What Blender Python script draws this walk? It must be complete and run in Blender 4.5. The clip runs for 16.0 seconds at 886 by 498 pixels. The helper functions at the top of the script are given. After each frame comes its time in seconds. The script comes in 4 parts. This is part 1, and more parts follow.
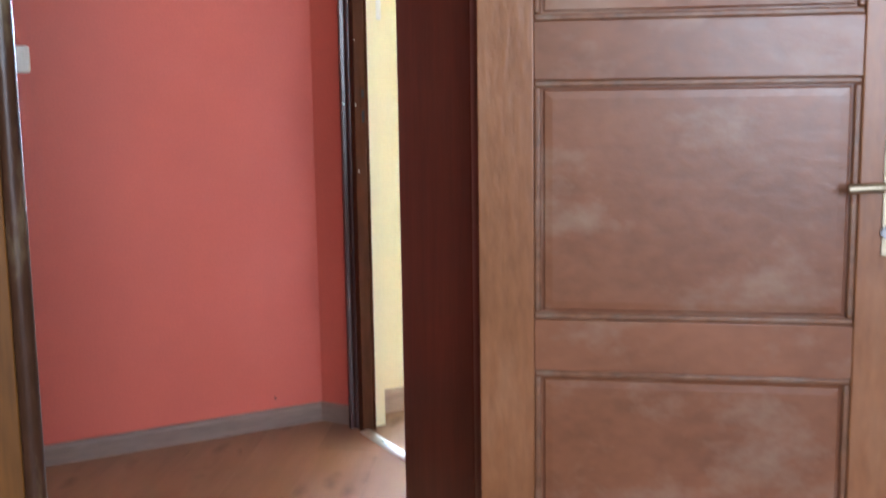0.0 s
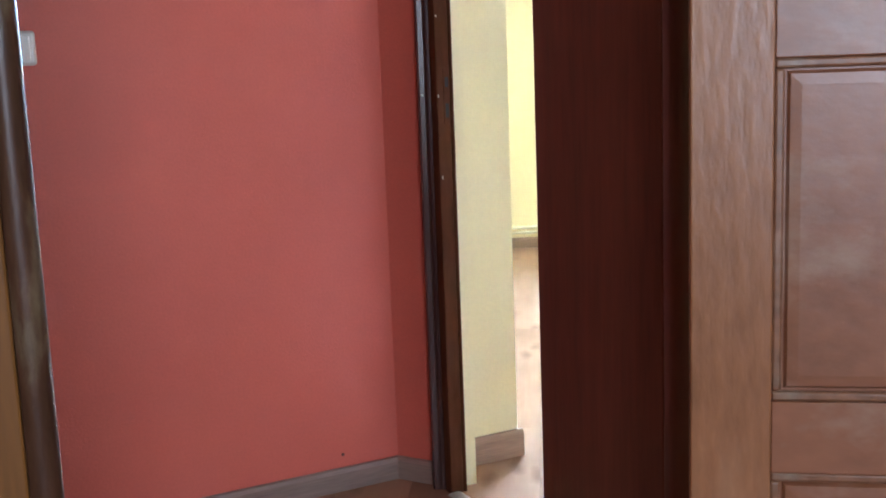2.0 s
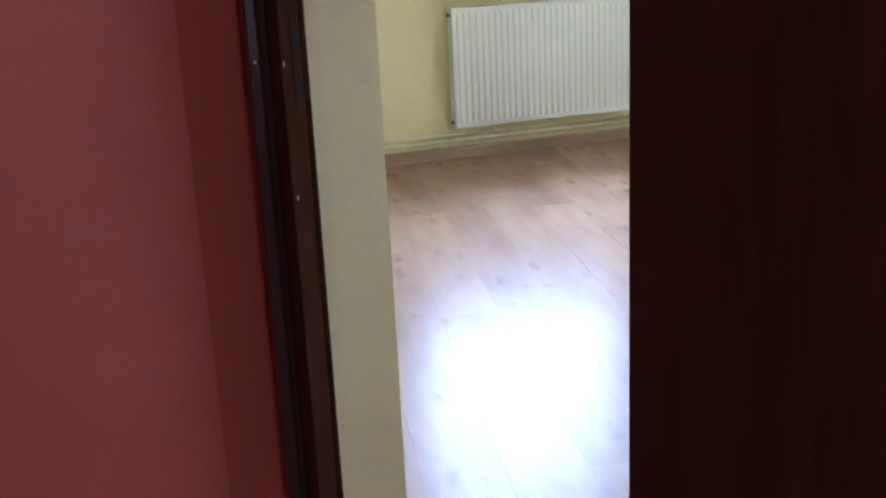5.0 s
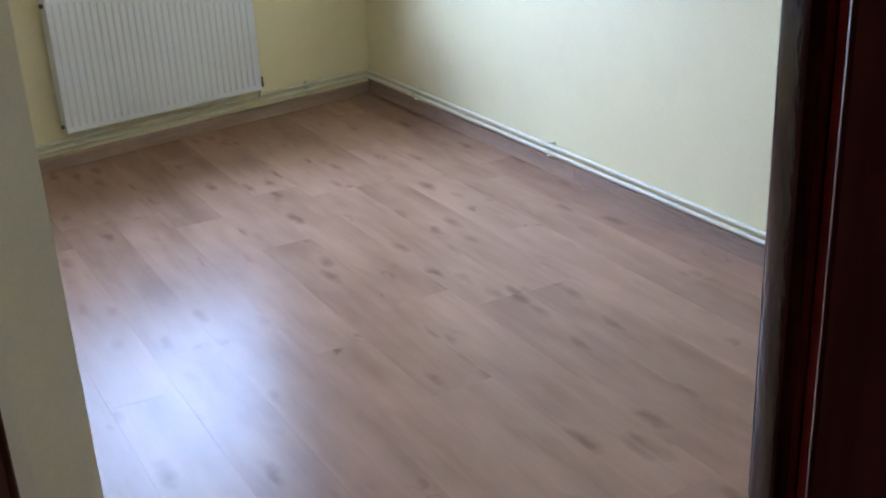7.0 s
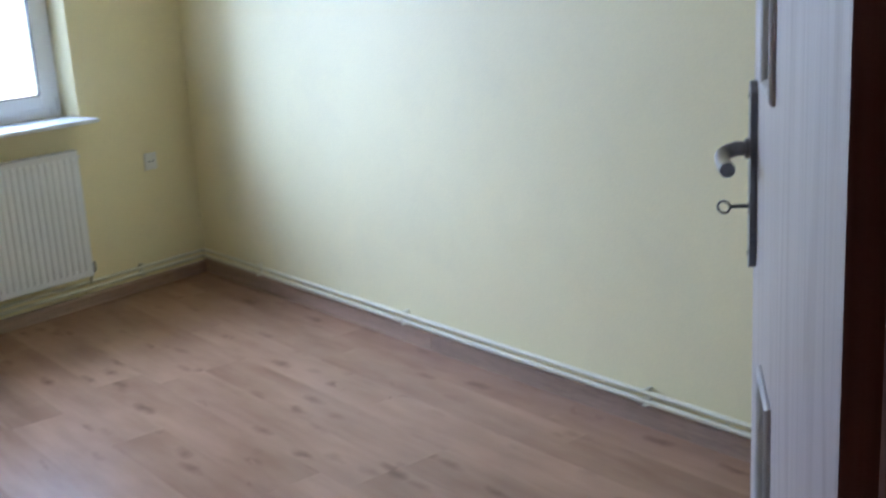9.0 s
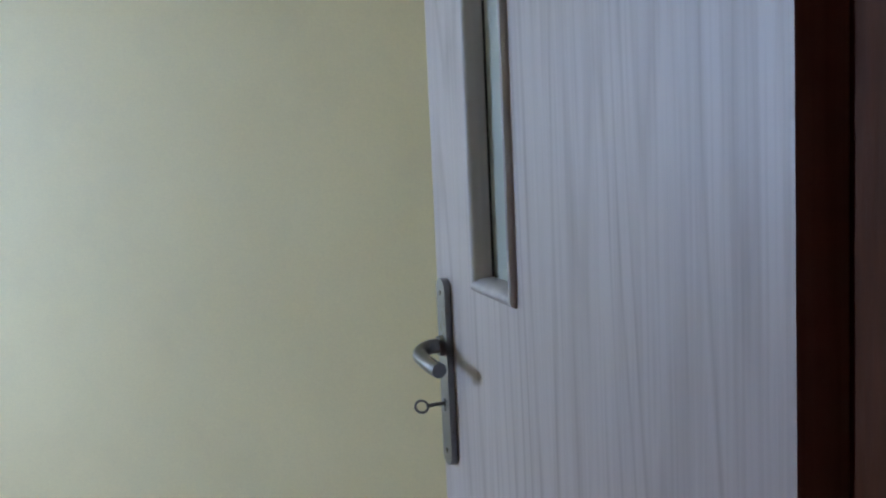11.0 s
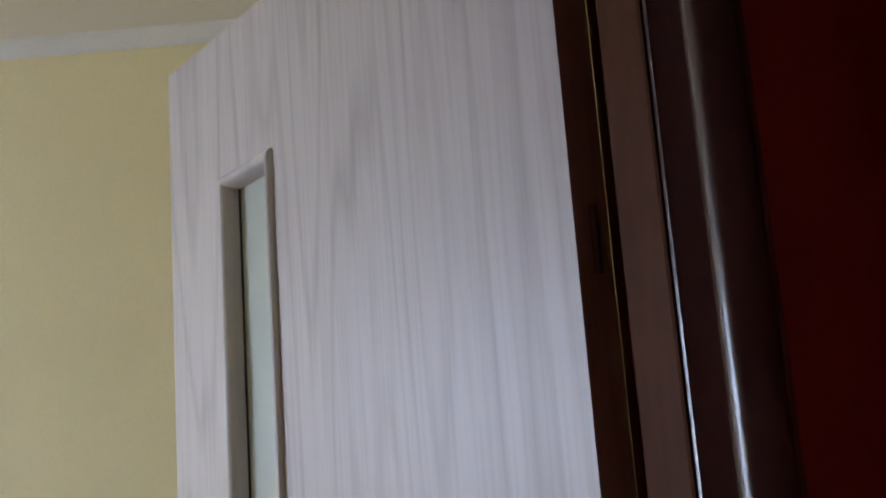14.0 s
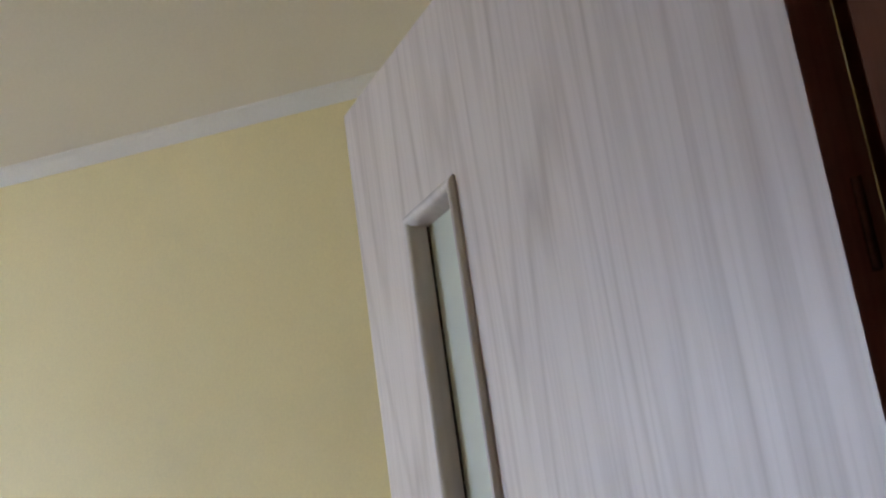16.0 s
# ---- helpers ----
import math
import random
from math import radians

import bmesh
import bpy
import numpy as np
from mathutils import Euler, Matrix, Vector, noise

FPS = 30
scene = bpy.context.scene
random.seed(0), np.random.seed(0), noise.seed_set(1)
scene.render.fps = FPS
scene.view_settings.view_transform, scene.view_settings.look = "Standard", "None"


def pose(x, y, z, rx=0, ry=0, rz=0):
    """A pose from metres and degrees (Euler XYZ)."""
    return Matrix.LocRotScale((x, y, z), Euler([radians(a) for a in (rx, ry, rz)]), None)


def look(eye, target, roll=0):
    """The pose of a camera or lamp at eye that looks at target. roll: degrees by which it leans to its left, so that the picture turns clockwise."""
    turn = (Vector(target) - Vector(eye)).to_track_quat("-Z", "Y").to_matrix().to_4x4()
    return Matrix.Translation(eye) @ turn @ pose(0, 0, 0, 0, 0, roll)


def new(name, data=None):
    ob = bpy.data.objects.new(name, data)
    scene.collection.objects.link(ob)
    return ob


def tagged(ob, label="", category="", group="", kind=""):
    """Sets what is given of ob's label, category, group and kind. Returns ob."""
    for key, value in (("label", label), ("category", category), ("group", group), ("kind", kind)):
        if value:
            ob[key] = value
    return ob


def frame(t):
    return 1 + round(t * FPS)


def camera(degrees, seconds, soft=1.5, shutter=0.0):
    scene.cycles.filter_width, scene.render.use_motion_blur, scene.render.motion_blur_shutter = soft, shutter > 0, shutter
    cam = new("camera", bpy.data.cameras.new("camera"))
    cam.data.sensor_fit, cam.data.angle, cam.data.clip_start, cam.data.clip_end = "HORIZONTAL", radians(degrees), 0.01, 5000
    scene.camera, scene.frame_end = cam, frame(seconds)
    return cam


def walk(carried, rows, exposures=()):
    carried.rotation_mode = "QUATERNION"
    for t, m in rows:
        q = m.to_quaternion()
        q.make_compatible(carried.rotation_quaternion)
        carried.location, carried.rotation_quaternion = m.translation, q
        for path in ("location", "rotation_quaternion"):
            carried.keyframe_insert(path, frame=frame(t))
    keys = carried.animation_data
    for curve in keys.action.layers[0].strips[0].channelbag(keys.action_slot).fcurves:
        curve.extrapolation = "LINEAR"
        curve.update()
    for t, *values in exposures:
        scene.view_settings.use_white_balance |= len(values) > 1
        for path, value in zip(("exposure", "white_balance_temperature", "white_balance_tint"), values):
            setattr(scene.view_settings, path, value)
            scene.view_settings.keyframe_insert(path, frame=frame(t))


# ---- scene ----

# World: origin at the floor in the corridor's far right corner, x along the red wall, y away from the first room.
cam = camera(43.2, 16.0, soft=1.9, shutter=0.3)


def row(t, x, y, z, yaw, pitch, roll):
    """A key of the walk: yaw is degrees to the right of +y."""
    return t, pose(x, y, z, 90 + pitch, 0, -yaw) @ pose(0, 0, 0, 0, 0, roll)


walk(cam, [
    row(0, -1.370, -3.349, 1.114, 28.01, -8.74, -0.87),
    row(0.5, -1.367, -3.148, 1.129, 27.55, -4.75, -2.25),
    row(1, -1.354, -2.994, 1.122, 26.48, -8.13, -2.67),
    row(1.5, -1.317, -2.813, 1.117, 26.98, -9.00, -2.97),
    row(2, -1.283, -2.657, 1.115, 27.73, -9.45, -2.14),
    row(2.5, -1.233, -2.456, 1.130, 30.80, -10.91, -4.39),
    row(3, -1.201, -2.282, 1.098, 33.64, -11.85, -5.22),
    row(5.5, -0.789, -1.456, 1.326, 44.74, -18.51, -2.35),
    row(6, -0.709, -1.350, 1.435, 51.61, -19.56, -2.88),
    row(6.5, -0.676, -1.222, 1.520, 59.00, -20.63, -4.38),
    row(7, -0.645, -1.126, 1.539, 61.64, -22.47, -2.87),
    row(7.5, -0.606, -1.116, 1.525, 62.62, -23.25, -1.04),
    row(8, -0.545, -1.129, 1.468, 63.35, -24.03, -2.33),
    row(8.5, -0.575, -1.062, 1.471, 64.98, -20.53, -1.32),
    row(9, -0.620, -0.945, 1.528, 71.94, -14.39, -3.47),
    row(9.2, -0.664, -0.921, 1.535, 75.17, -12.46, -1.99),
    row(11.5, -0.510, -0.565, 1.583, 106.56, -7.70, -3.80),
    row(12, -0.523, -0.520, 1.598, 112.30, -6.90, -3.94),
    row(12.5, -0.576, -0.460, 1.629, 117.12, -3.16, -4.71),
    row(13, -0.583, -0.436, 1.586, 117.50, 3.33, -4.91),
    row(13.5, -0.596, -0.429, 1.541, 118.43, 7.33, -4.58),
    row(14, -0.596, -0.420, 1.531, 120.64, 11.73, -4.16),
    row(14.5, -0.586, -0.411, 1.547, 121.20, 14.25, -4.49),
    row(15, -0.565, -0.434, 1.569, 120.10, 15.69, -6.89),
    row(15.5, -0.525, -0.462, 1.584, 113.34, 16.35, -8.42),
    row(16, -0.429, -0.532, 1.562, 108.72, 14.97, -8.26),
], exposures=[
    (0, 1.9, 6450, 18), (1.5, 1.7, 6400, 19), (3.2, 1.2, 6250, 19), (4.6, 0.4, 6050, 21), (5.3, 0.0, 6000, 23), (7.0, -0.6, 5950, 24), (9.2, -0.93, 6080, 22),
    (11.3, -1.2, 6350, 19), (12.5, -1.08, 6800, 21), (13.5, -0.92, 7500, 23), (14, -0.85, 7500, 24), (15, -0.7, 8000, 25), (16, -0.85, 7800, 24)])

# ---- plan ----
CEIL = 2.832
COR = Vector((4.511, 2.06))                   # window room: corner of radiator wall and long wall
RD, RN = Vector((-0.9244, 0.3814)), Vector((-0.3814, -0.9244))     # along the radiator wall, and its inward side
SD, SN = Vector((-0.5447, -0.8386)), Vector((-0.8386, 0.5447))     # along the long wall, and its inward side
W1A, W1B = -1.20, -1.47                     # thick wall between first room and corridor
D1L, D1R = -1.126, -0.270                    # its doorway
D2F, D2N, D2H = -0.192, -1.000, 2.165         # doorway into the window room: far side, near side, height
QT = 0.105                                   # thickness of that wall
NEAR, JOG, DEEP = -1.30, 0.62, -2.40                                 # near wall of the window room
STUB, STUBY, REDX = 0.314, -0.033, -0.049                                 # end of the wall stub beside the doorway
WIN0, WIN1, WINZ0, WINZ1 = 0.645, 2.02, 0.915, 2.39
AX0, AX1, AY = -3.1, 0.46, -5.6               # first room


def on_rad(s, off, z):
    p = COR + RD * s + RN * off
    return Vector((p.x, p.y, z))


def on_long(s, off, z):
    p = COR + SD * s + SN * off
    return Vector((p.x, p.y, z))


def basis(origin, along, inward):
    """A frame: x along a wall, y towards the room, z up."""
    m = Matrix.Identity(4)
    a, n = along.normalized(), inward.normalized()
    m.col[0], m.col[1], m.col[2] = (a.x, a.y, 0, 0), (n.x, n.y, 0, 0), (0, 0, 1, 0)
    m.translation = (origin.x, origin.y, 0)
    return m


RAD = basis(COR, RD, RN)                     # x runs away from the corner
LONG = basis(COR, -SD, SN)                   # x runs past the corner, so places on the wall have x below 0

# ---- world and lamps ----
world = bpy.data.worlds.new("sky")
scene.world = world
world.use_nodes = True
wn = world.node_tree
sky = wn.nodes.new("ShaderNodeTexSky")
sky.sky_type, sky.sun_disc = "NISHITA", False
sky.sun_elevation, sky.sun_rotation = radians(42), radians(200)
wn.links.new(sky.outputs[0], wn.nodes["Background"].inputs[0])
wn.nodes["Background"].inputs[1].default_value = 0.1


def daylight(name, centre, toward, width, height, watts, colour):
    lamp = bpy.data.lights.new(name, "AREA")
    lamp.shape, lamp.size, lamp.size_y, lamp.energy, lamp.color = "RECTANGLE", width, height, watts, colour
    ob = new(name, lamp)
    ob.matrix_world = look(centre, toward)
    return ob


# The open sky outside, above the garden.
c = on_rad((WIN0 + WIN1) / 2, -1.9, 2.95)
d = on_rad((WIN0 + WIN1) / 2, 0.0, 2.95)
daylight("window_daylight", c, d, 3.8, 3.3, 1950, (0.47, 0.69, 1.0))
daylight("first_room_daylight", (-1.75, AY - 0.16, 1.6), (-1.75, 0, 1.6), 1.7, 1.5, 70, (0.66, 0.82, 1.0))

# ---- materials ----


def material(name, colour, rough=0.5, metal=0.0, vary=0.12, scale=3.0, grain=40.0, bump=0.02, stretch=(1, 1, 1), spec=0.5, coat=0.0,
             dark=None, dark_scale=6.0, dark_amount=0.0, per_object=0.0, rough_vary=0.1):
    """Painted, wooden or metal surface: two scales of variation, optional stains, fine relief."""
    m = bpy.data.materials.new(name)
    m.use_nodes = True
    t = m.node_tree
    n, link = t.nodes, t.links.new
    b = n["Principled BSDF"]
    co = n.new("ShaderNodeTexCoord")
    mp = n.new("ShaderNodeMapping")
    mp.inputs["Scale"].default_value = stretch
    info = n.new("ShaderNodeObjectInfo")
    shift = n.new("ShaderNodeVectorMath")
    shift.operation = "SCALE"
    shift.inputs[0].default_value = (13.0, 7.0, 5.0)
    link(info.outputs["Random"], shift.inputs["Scale"])
    add = n.new("ShaderNodeVectorMath")
    link(co.outputs["Object"], add.inputs[0])
    if per_object:
        link(shift.outputs[0], add.inputs[1])
    link(add.outputs[0], mp.inputs["Vector"])
    big, fine = n.new("ShaderNodeTexNoise"), n.new("ShaderNodeTexNoise")
    big.inputs["Scale"].default_value, fine.inputs["Scale"].default_value = scale, grain
    big.inputs["Detail"].default_value, fine.inputs["Detail"].default_value = 4, 6
    link(mp.outputs[0], big.inputs["Vector"]), link(mp.outputs[0], fine.inputs["Vector"])
    mix = n.new("ShaderNodeMix")
    mix.data_type = "FLOAT"
    mix.inputs[0].default_value = 0.45
    link(big.outputs["Fac"], mix.inputs[2]), link(fine.outputs["Fac"], mix.inputs[3])
    total = mix.outputs[0]
    if per_object:
        ma = n.new("ShaderNodeMath")
        ma.operation = "MULTIPLY_ADD"
        link(info.outputs["Random"], ma.inputs[0])
        ma.inputs[1].default_value = per_object
        link(total, ma.inputs[2])
        sub = n.new("ShaderNodeMath")
        sub.operation = "SUBTRACT"
        link(ma.outputs[0], sub.inputs[0])
        sub.inputs[1].default_value = per_object / 2
        total = sub.outputs[0]
    ramp = n.new("ShaderNodeValToRGB")
    lo = [max(0, k * (1 - 2.2 * vary)) for k in colour]
    hi = [min(1, k * (1 + 2.2 * vary)) for k in colour]
    ramp.color_ramp.elements[0].position, ramp.color_ramp.elements[1].position = 0.25, 0.75
    ramp.color_ramp.elements[0].color, ramp.color_ramp.elements[1].color = (*lo, 1), (*hi, 1)
    link(total, ramp.inputs[0])
    out = ramp.outputs[0]
    if dark:
        st = n.new("ShaderNodeTexNoise")
        st.inputs["Scale"].default_value, st.inputs["Detail"].default_value = dark_scale, 7
        st.inputs["Roughness"].default_value = 0.65
        link(mp.outputs[0], st.inputs["Vector"])
        sr = n.new("ShaderNodeValToRGB")
        sr.color_ramp.elements[0].position, sr.color_ramp.elements[1].position = 0.5, 0.72
        sr.color_ramp.elements[1].color = (dark_amount, dark_amount, dark_amount, 1)
        link(st.outputs["Fac"], sr.inputs[0])
        cm = n.new("ShaderNodeMix")
        cm.data_type = "RGBA"
        link(sr.outputs[0], cm.inputs[0]), link(out, cm.inputs[6])
        cm.inputs[7].default_value = (*dark, 1)
        out = cm.outputs[2]
    link(out, b.inputs["Base Color"])
    rr = n.new("ShaderNodeMapRange")
    rr.inputs["To Min"].default_value, rr.inputs["To Max"].default_value = max(0.02, rough - rough_vary), min(1, rough + rough_vary)
    link(total, rr.inputs["Value"])
    link(rr.outputs[0], b.inputs["Roughness"])
    b.inputs["Metallic"].default_value = metal
    b.inputs["Specular IOR Level"].default_value = spec
    b.inputs["Coat Weight"].default_value = coat
    if bump:
        bp = n.new("ShaderNodeBump")
        bp.inputs["Strength"].default_value, bp.inputs["Distance"].default_value = 0.35, bump
        link(fine.outputs["Fac"], bp.inputs["Height"])
        link(bp.outputs[0], b.inputs["Normal"])
    return m


def laminate(name, colour, rough):
    """Oak laminate: grain and cathedral figure along x, knots, boards of differing tone."""
    m = bpy.data.materials.new(name)
    m.use_nodes = True
    t = m.node_tree
    n, link = t.nodes, t.links.new
    b = n["Principled BSDF"]
    co, info = n.new("ShaderNodeTexCoord"), n.new("ShaderNodeObjectInfo")
    sh = n.new("ShaderNodeVectorMath")
    sh.operation = "SCALE"
    sh.inputs[0].default_value = (17.0, 9.0, 4.0)
    link(info.outputs["Random"], sh.inputs["Scale"])
    ad = n.new("ShaderNodeVectorMath")
    link(co.outputs["Object"], ad.inputs[0]), link(sh.outputs[0], ad.inputs[1])

    def noise_at(scale, detail, stretch, distortion=0.0):
        mp, no = n.new("ShaderNodeMapping"), n.new("ShaderNodeTexNoise")
        mp.inputs["Scale"].default_value = stretch
        no.inputs["Scale"].default_value, no.inputs["Detail"].default_value, no.inputs["Distortion"].default_value = scale, detail, distortion
        link(ad.outputs[0], mp.inputs[0]), link(mp.outputs[0], no.inputs["Vector"])
        return no.outputs["Fac"]

    grain, figure, blot = noise_at(9, 6, (0.6, 9, 1)), noise_at(2.6, 5, (0.8, 5.5, 1), 0.25), noise_at(2.4, 3, (1, 2.2, 1))

    def math_node(op, a, v):
        q = n.new("ShaderNodeMath")
        q.operation = op
        link(a, q.inputs[0])
        if isinstance(v, (int, float)):
            q.inputs[1].default_value = v
        else:
            link(v, q.inputs[1])
        return q.outputs[0]

    tot = math_node("ADD", math_node("MULTIPLY", grain, 0.12), math_node("MULTIPLY", figure, 0.36))
    tot = math_node("ADD", tot, math_node("MULTIPLY", blot, 0.46))
    tot = math_node("ADD", tot, math_node("MULTIPLY", info.outputs["Random"], 0.11))
    tot = math_node("SUBTRACT", tot, 0.075)
    ramp = n.new("ShaderNodeValToRGB")
    e = ramp.color_ramp.elements
    e[0].position, e[1].position = 0.3, 0.72
    e[0].color = (colour[0] * 0.7, colour[1] * 0.67, colour[2] * 0.64, 1)
    e[1].color = (colour[0] * 1.22, colour[1] * 1.22, colour[2] * 1.22, 1)
    link(tot, ramp.inputs[0])
    mpv, vo = n.new("ShaderNodeMapping"), n.new("ShaderNodeTexVoronoi")
    mpv.inputs["Scale"].default_value = (1.5, 4.4, 1)
    vo.inputs["Scale"].default_value = 2.5
    wob = n.new("ShaderNodeTexNoise")
    wob.inputs["Scale"].default_value, wob.inputs["Detail"].default_value = 11, 4
    link(ad.outputs[0], wob.inputs["Vector"])
    ws = n.new("ShaderNodeVectorMath")
    ws.operation = "MULTIPLY_ADD"
    link(wob.outputs["Color"], ws.inputs[0])
    ws.inputs[1].default_value = (0.16, 0.05, 0)
    link(ad.outputs[0], ws.inputs[2])
    link(ws.outputs[0], mpv.inputs[0]), link(mpv.outputs[0], vo.inputs["Vector"])
    kr = n.new("ShaderNodeValToRGB")
    kr.color_ramp.elements[0].position, kr.color_ramp.elements[1].position = 0.0, 0.3
    kr.color_ramp.elements[0].color, kr.color_ramp.elements[1].color = (0.66, 0.66, 0.66, 1), (0, 0, 0, 1)
    link(vo.outputs["Distance"], kr.inputs[0])
    gate = math_node("MULTIPLY", kr.outputs[0], math_node("GREATER_THAN", blot, 0.44))
    cm = n.new("ShaderNodeMix")
    cm.data_type = "RGBA"
    link(gate, cm.inputs[0]), link(ramp.outputs[0], cm.inputs[6])
    cm.inputs[7].default_value = (colour[0] * 0.3, colour[1] * 0.27, colour[2] * 0.25, 1)
    link(cm.outputs[2], b.inputs["Base Color"])
    rr = n.new("ShaderNodeMapRange")
    rr.inputs["To Min"].default_value, rr.inputs["To Max"].default_value = rough - 0.01, rough + 0.02
    link(figure, rr.inputs["Value"]), link(rr.outputs[0], b.inputs["Roughness"])
    bp = n.new("ShaderNodeBump")
    bp.inputs["Strength"].default_value, bp.inputs["Distance"].default_value = 0.12, 0.0006
    b.inputs["Specular IOR Level"].default_value = 0.125
    link(grain, bp.inputs["Height"]), link(bp.outputs[0], b.inputs["Normal"])
    return m


def wood_foil(name, pale, line):
    """Bleached foil: fine upright pores and long cathedral lines."""
    m = bpy.data.materials.new(name)
    m.use_nodes = True
    t = m.node_tree
    n, link = t.nodes, t.links.new
    b = n["Principled BSDF"]
    co = n.new("ShaderNodeTexCoord")

    def stretched(kind, stretch):
        mp, tx = n.new("ShaderNodeMapping"), n.new(kind)
        mp.inputs["Scale"].default_value = stretch
        link(co.outputs["Object"], mp.inputs[0]), link(mp.outputs[0], tx.inputs["Vector"])
        return tx

    figure = stretched("ShaderNodeTexNoise", (1, 1, 0.07))
    figure.inputs["Scale"].default_value, figure.inputs["Detail"].default_value, figure.inputs["Roughness"].default_value = 6.0, 2.0, 0.35
    rings = n.new("ShaderNodeMath")
    rings.operation = "MULTIPLY"
    rings.inputs[1].default_value = 26.0
    link(figure.outputs["Fac"], rings.inputs[0])
    wave = n.new("ShaderNodeMath")
    wave.operation = "PINGPONG"
    wave.inputs[1].default_value = 1.0
    link(rings.outputs[0], wave.inputs[0])
    pores, tone = stretched("ShaderNodeTexNoise", (1, 1, 0.03)), stretched("ShaderNodeTexNoise", (1, 1, 0.1))
    pores.inputs["Scale"].default_value, pores.inputs["Detail"].default_value = 130, 4
    tone.inputs["Scale"].default_value, tone.inputs["Detail"].default_value = 9, 4
    wr, pr = n.new("ShaderNodeMapRange"), n.new("ShaderNodeMapRange")
    for node, lo, hi, top in ((wr, 0.6, 1.0, 0.68), (pr, 0.45, 0.75, 0.35)):
        node.inputs["From Min"].default_value, node.inputs["From Max"].default_value, node.inputs["To Max"].default_value = lo, hi, top
    link(wave.outputs[0], wr.inputs["Value"]), link(pores.outputs["Fac"], pr.inputs["Value"])
    gate = n.new("ShaderNodeMath")
    gate.operation = "MULTIPLY_ADD"
    link(wr.outputs[0], gate.inputs[0]), link(tone.outputs["Fac"], gate.inputs[1]), link(pr.outputs[0], gate.inputs[2])
    soft = n.new("ShaderNodeMath")
    soft.operation = "MULTIPLY_ADD"
    link(tone.outputs["Fac"], soft.inputs[0])
    soft.inputs[1].default_value = 0.35
    link(gate.outputs[0], soft.inputs[2])
    fit = n.new("ShaderNodeMapRange")
    fit.inputs["From Min"].default_value, fit.inputs["From Max"].default_value = 0.12, 0.75
    link(soft.outputs[0], fit.inputs["Value"])
    mix = n.new("ShaderNodeMix")
    mix.data_type = "RGBA"
    mix.inputs[6].default_value, mix.inputs[7].default_value = (*pale, 1), (*line, 1)
    link(fit.outputs[0], mix.inputs[0]), link(mix.outputs[2], b.inputs["Base Color"])
    b.inputs["Roughness"].default_value = 0.42
    bp = n.new("ShaderNodeBump")
    bp.inputs["Strength"].default_value, bp.inputs["Distance"].default_value = 0.25, 0.0004
    bp.invert = True
    link(gate.outputs[0], bp.inputs["Height"]), link(bp.outputs[0], b.inputs["Normal"])
    return m


def clear_glass(name, tint, rough, trans=1.0):
    m = bpy.data.materials.new(name)
    m.use_nodes = True
    b = m.node_tree.nodes["Principled BSDF"]
    b.inputs["Base Color"].default_value = (*tint, 1)
    b.inputs["Roughness"].default_value = rough
    b.inputs["Transmission Weight"].default_value = trans
    b.inputs["IOR"].default_value = 1.45
    return m


RED = material("coral_red_paint", (0.58, 0.12, 0.082), 0.45, vary=0.05, scale=1.6, grain=150, bump=0.0015, spec=0.35)
YELLOW = material("pale_yellow_paint", (0.86, 0.755, 0.46), 0.6, vary=0.035, scale=1.3, grain=140, bump=0.0015, dark=(0.70, 0.62, 0.40), dark_scale=2.2, dark_amount=0.3)
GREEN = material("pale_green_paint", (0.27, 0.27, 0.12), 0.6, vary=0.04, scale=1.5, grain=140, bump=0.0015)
WHITE = material("white_ceiling_paint", (0.8, 0.77, 0.69), 0.75, vary=0.03, scale=1.2, grain=120, bump=0.002)
COVE = material("white_cornice_paint", (0.8, 0.8, 0.78), 0.6, vary=0.03, grain=120, bump=0.002)


def garden_glow(name):
    """Hazy, over-bright garden: pale light with faint twigs."""
    m = bpy.data.materials.new(name)
    m.use_nodes = True
    t = m.node_tree
    n, link = t.nodes, t.links.new
    em, co, no, ra = n.new("ShaderNodeEmission"), n.new("ShaderNodeTexCoord"), n.new("ShaderNodeTexNoise"), n.new("ShaderNodeValToRGB")
    no.inputs["Scale"].default_value, no.inputs["Detail"].default_value = 2.5, 9
    link(co.outputs["Object"], no.inputs["Vector"]), link(no.outputs["Fac"], ra.inputs[0])
    ra.color_ramp.elements[0].position, ra.color_ramp.elements[1].position = 0.34, 0.5
    ra.color_ramp.elements[0].color, ra.color_ramp.elements[1].color = (0.5, 0.53, 0.45, 1), (1, 1, 0.97, 1)
    link(ra.outputs[0], em.inputs[0])
    em.inputs[1].default_value = 4.0
    link(em.outputs[0], n["Material Output"].inputs[0])
    return m


GARDEN = garden_glow("bright_garden_haze")
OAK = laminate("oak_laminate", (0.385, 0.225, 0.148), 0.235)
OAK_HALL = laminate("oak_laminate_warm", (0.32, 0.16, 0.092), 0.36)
SKIRT = material("oak_skirting", (0.37, 0.24, 0.17), 0.45, vary=0.16, scale=5, grain=40, stretch=(0.4, 6, 6), bump=0.001, per_object=0.2)
SKIRT_HALL = material("brown_oak_skirting", (0.23, 0.15, 0.115), 0.45, vary=0.16, scale=5, grain=40, stretch=(0.4, 6, 6), bump=0.001, per_object=0.2)
GLOSS = material("dark_brown_gloss_paint", (0.06, 0.023, 0.019), 0.24, vary=0.12, scale=3, grain=120, stretch=(1, 1, 0.6), bump=0.0014, spec=0.5, coat=0.2)
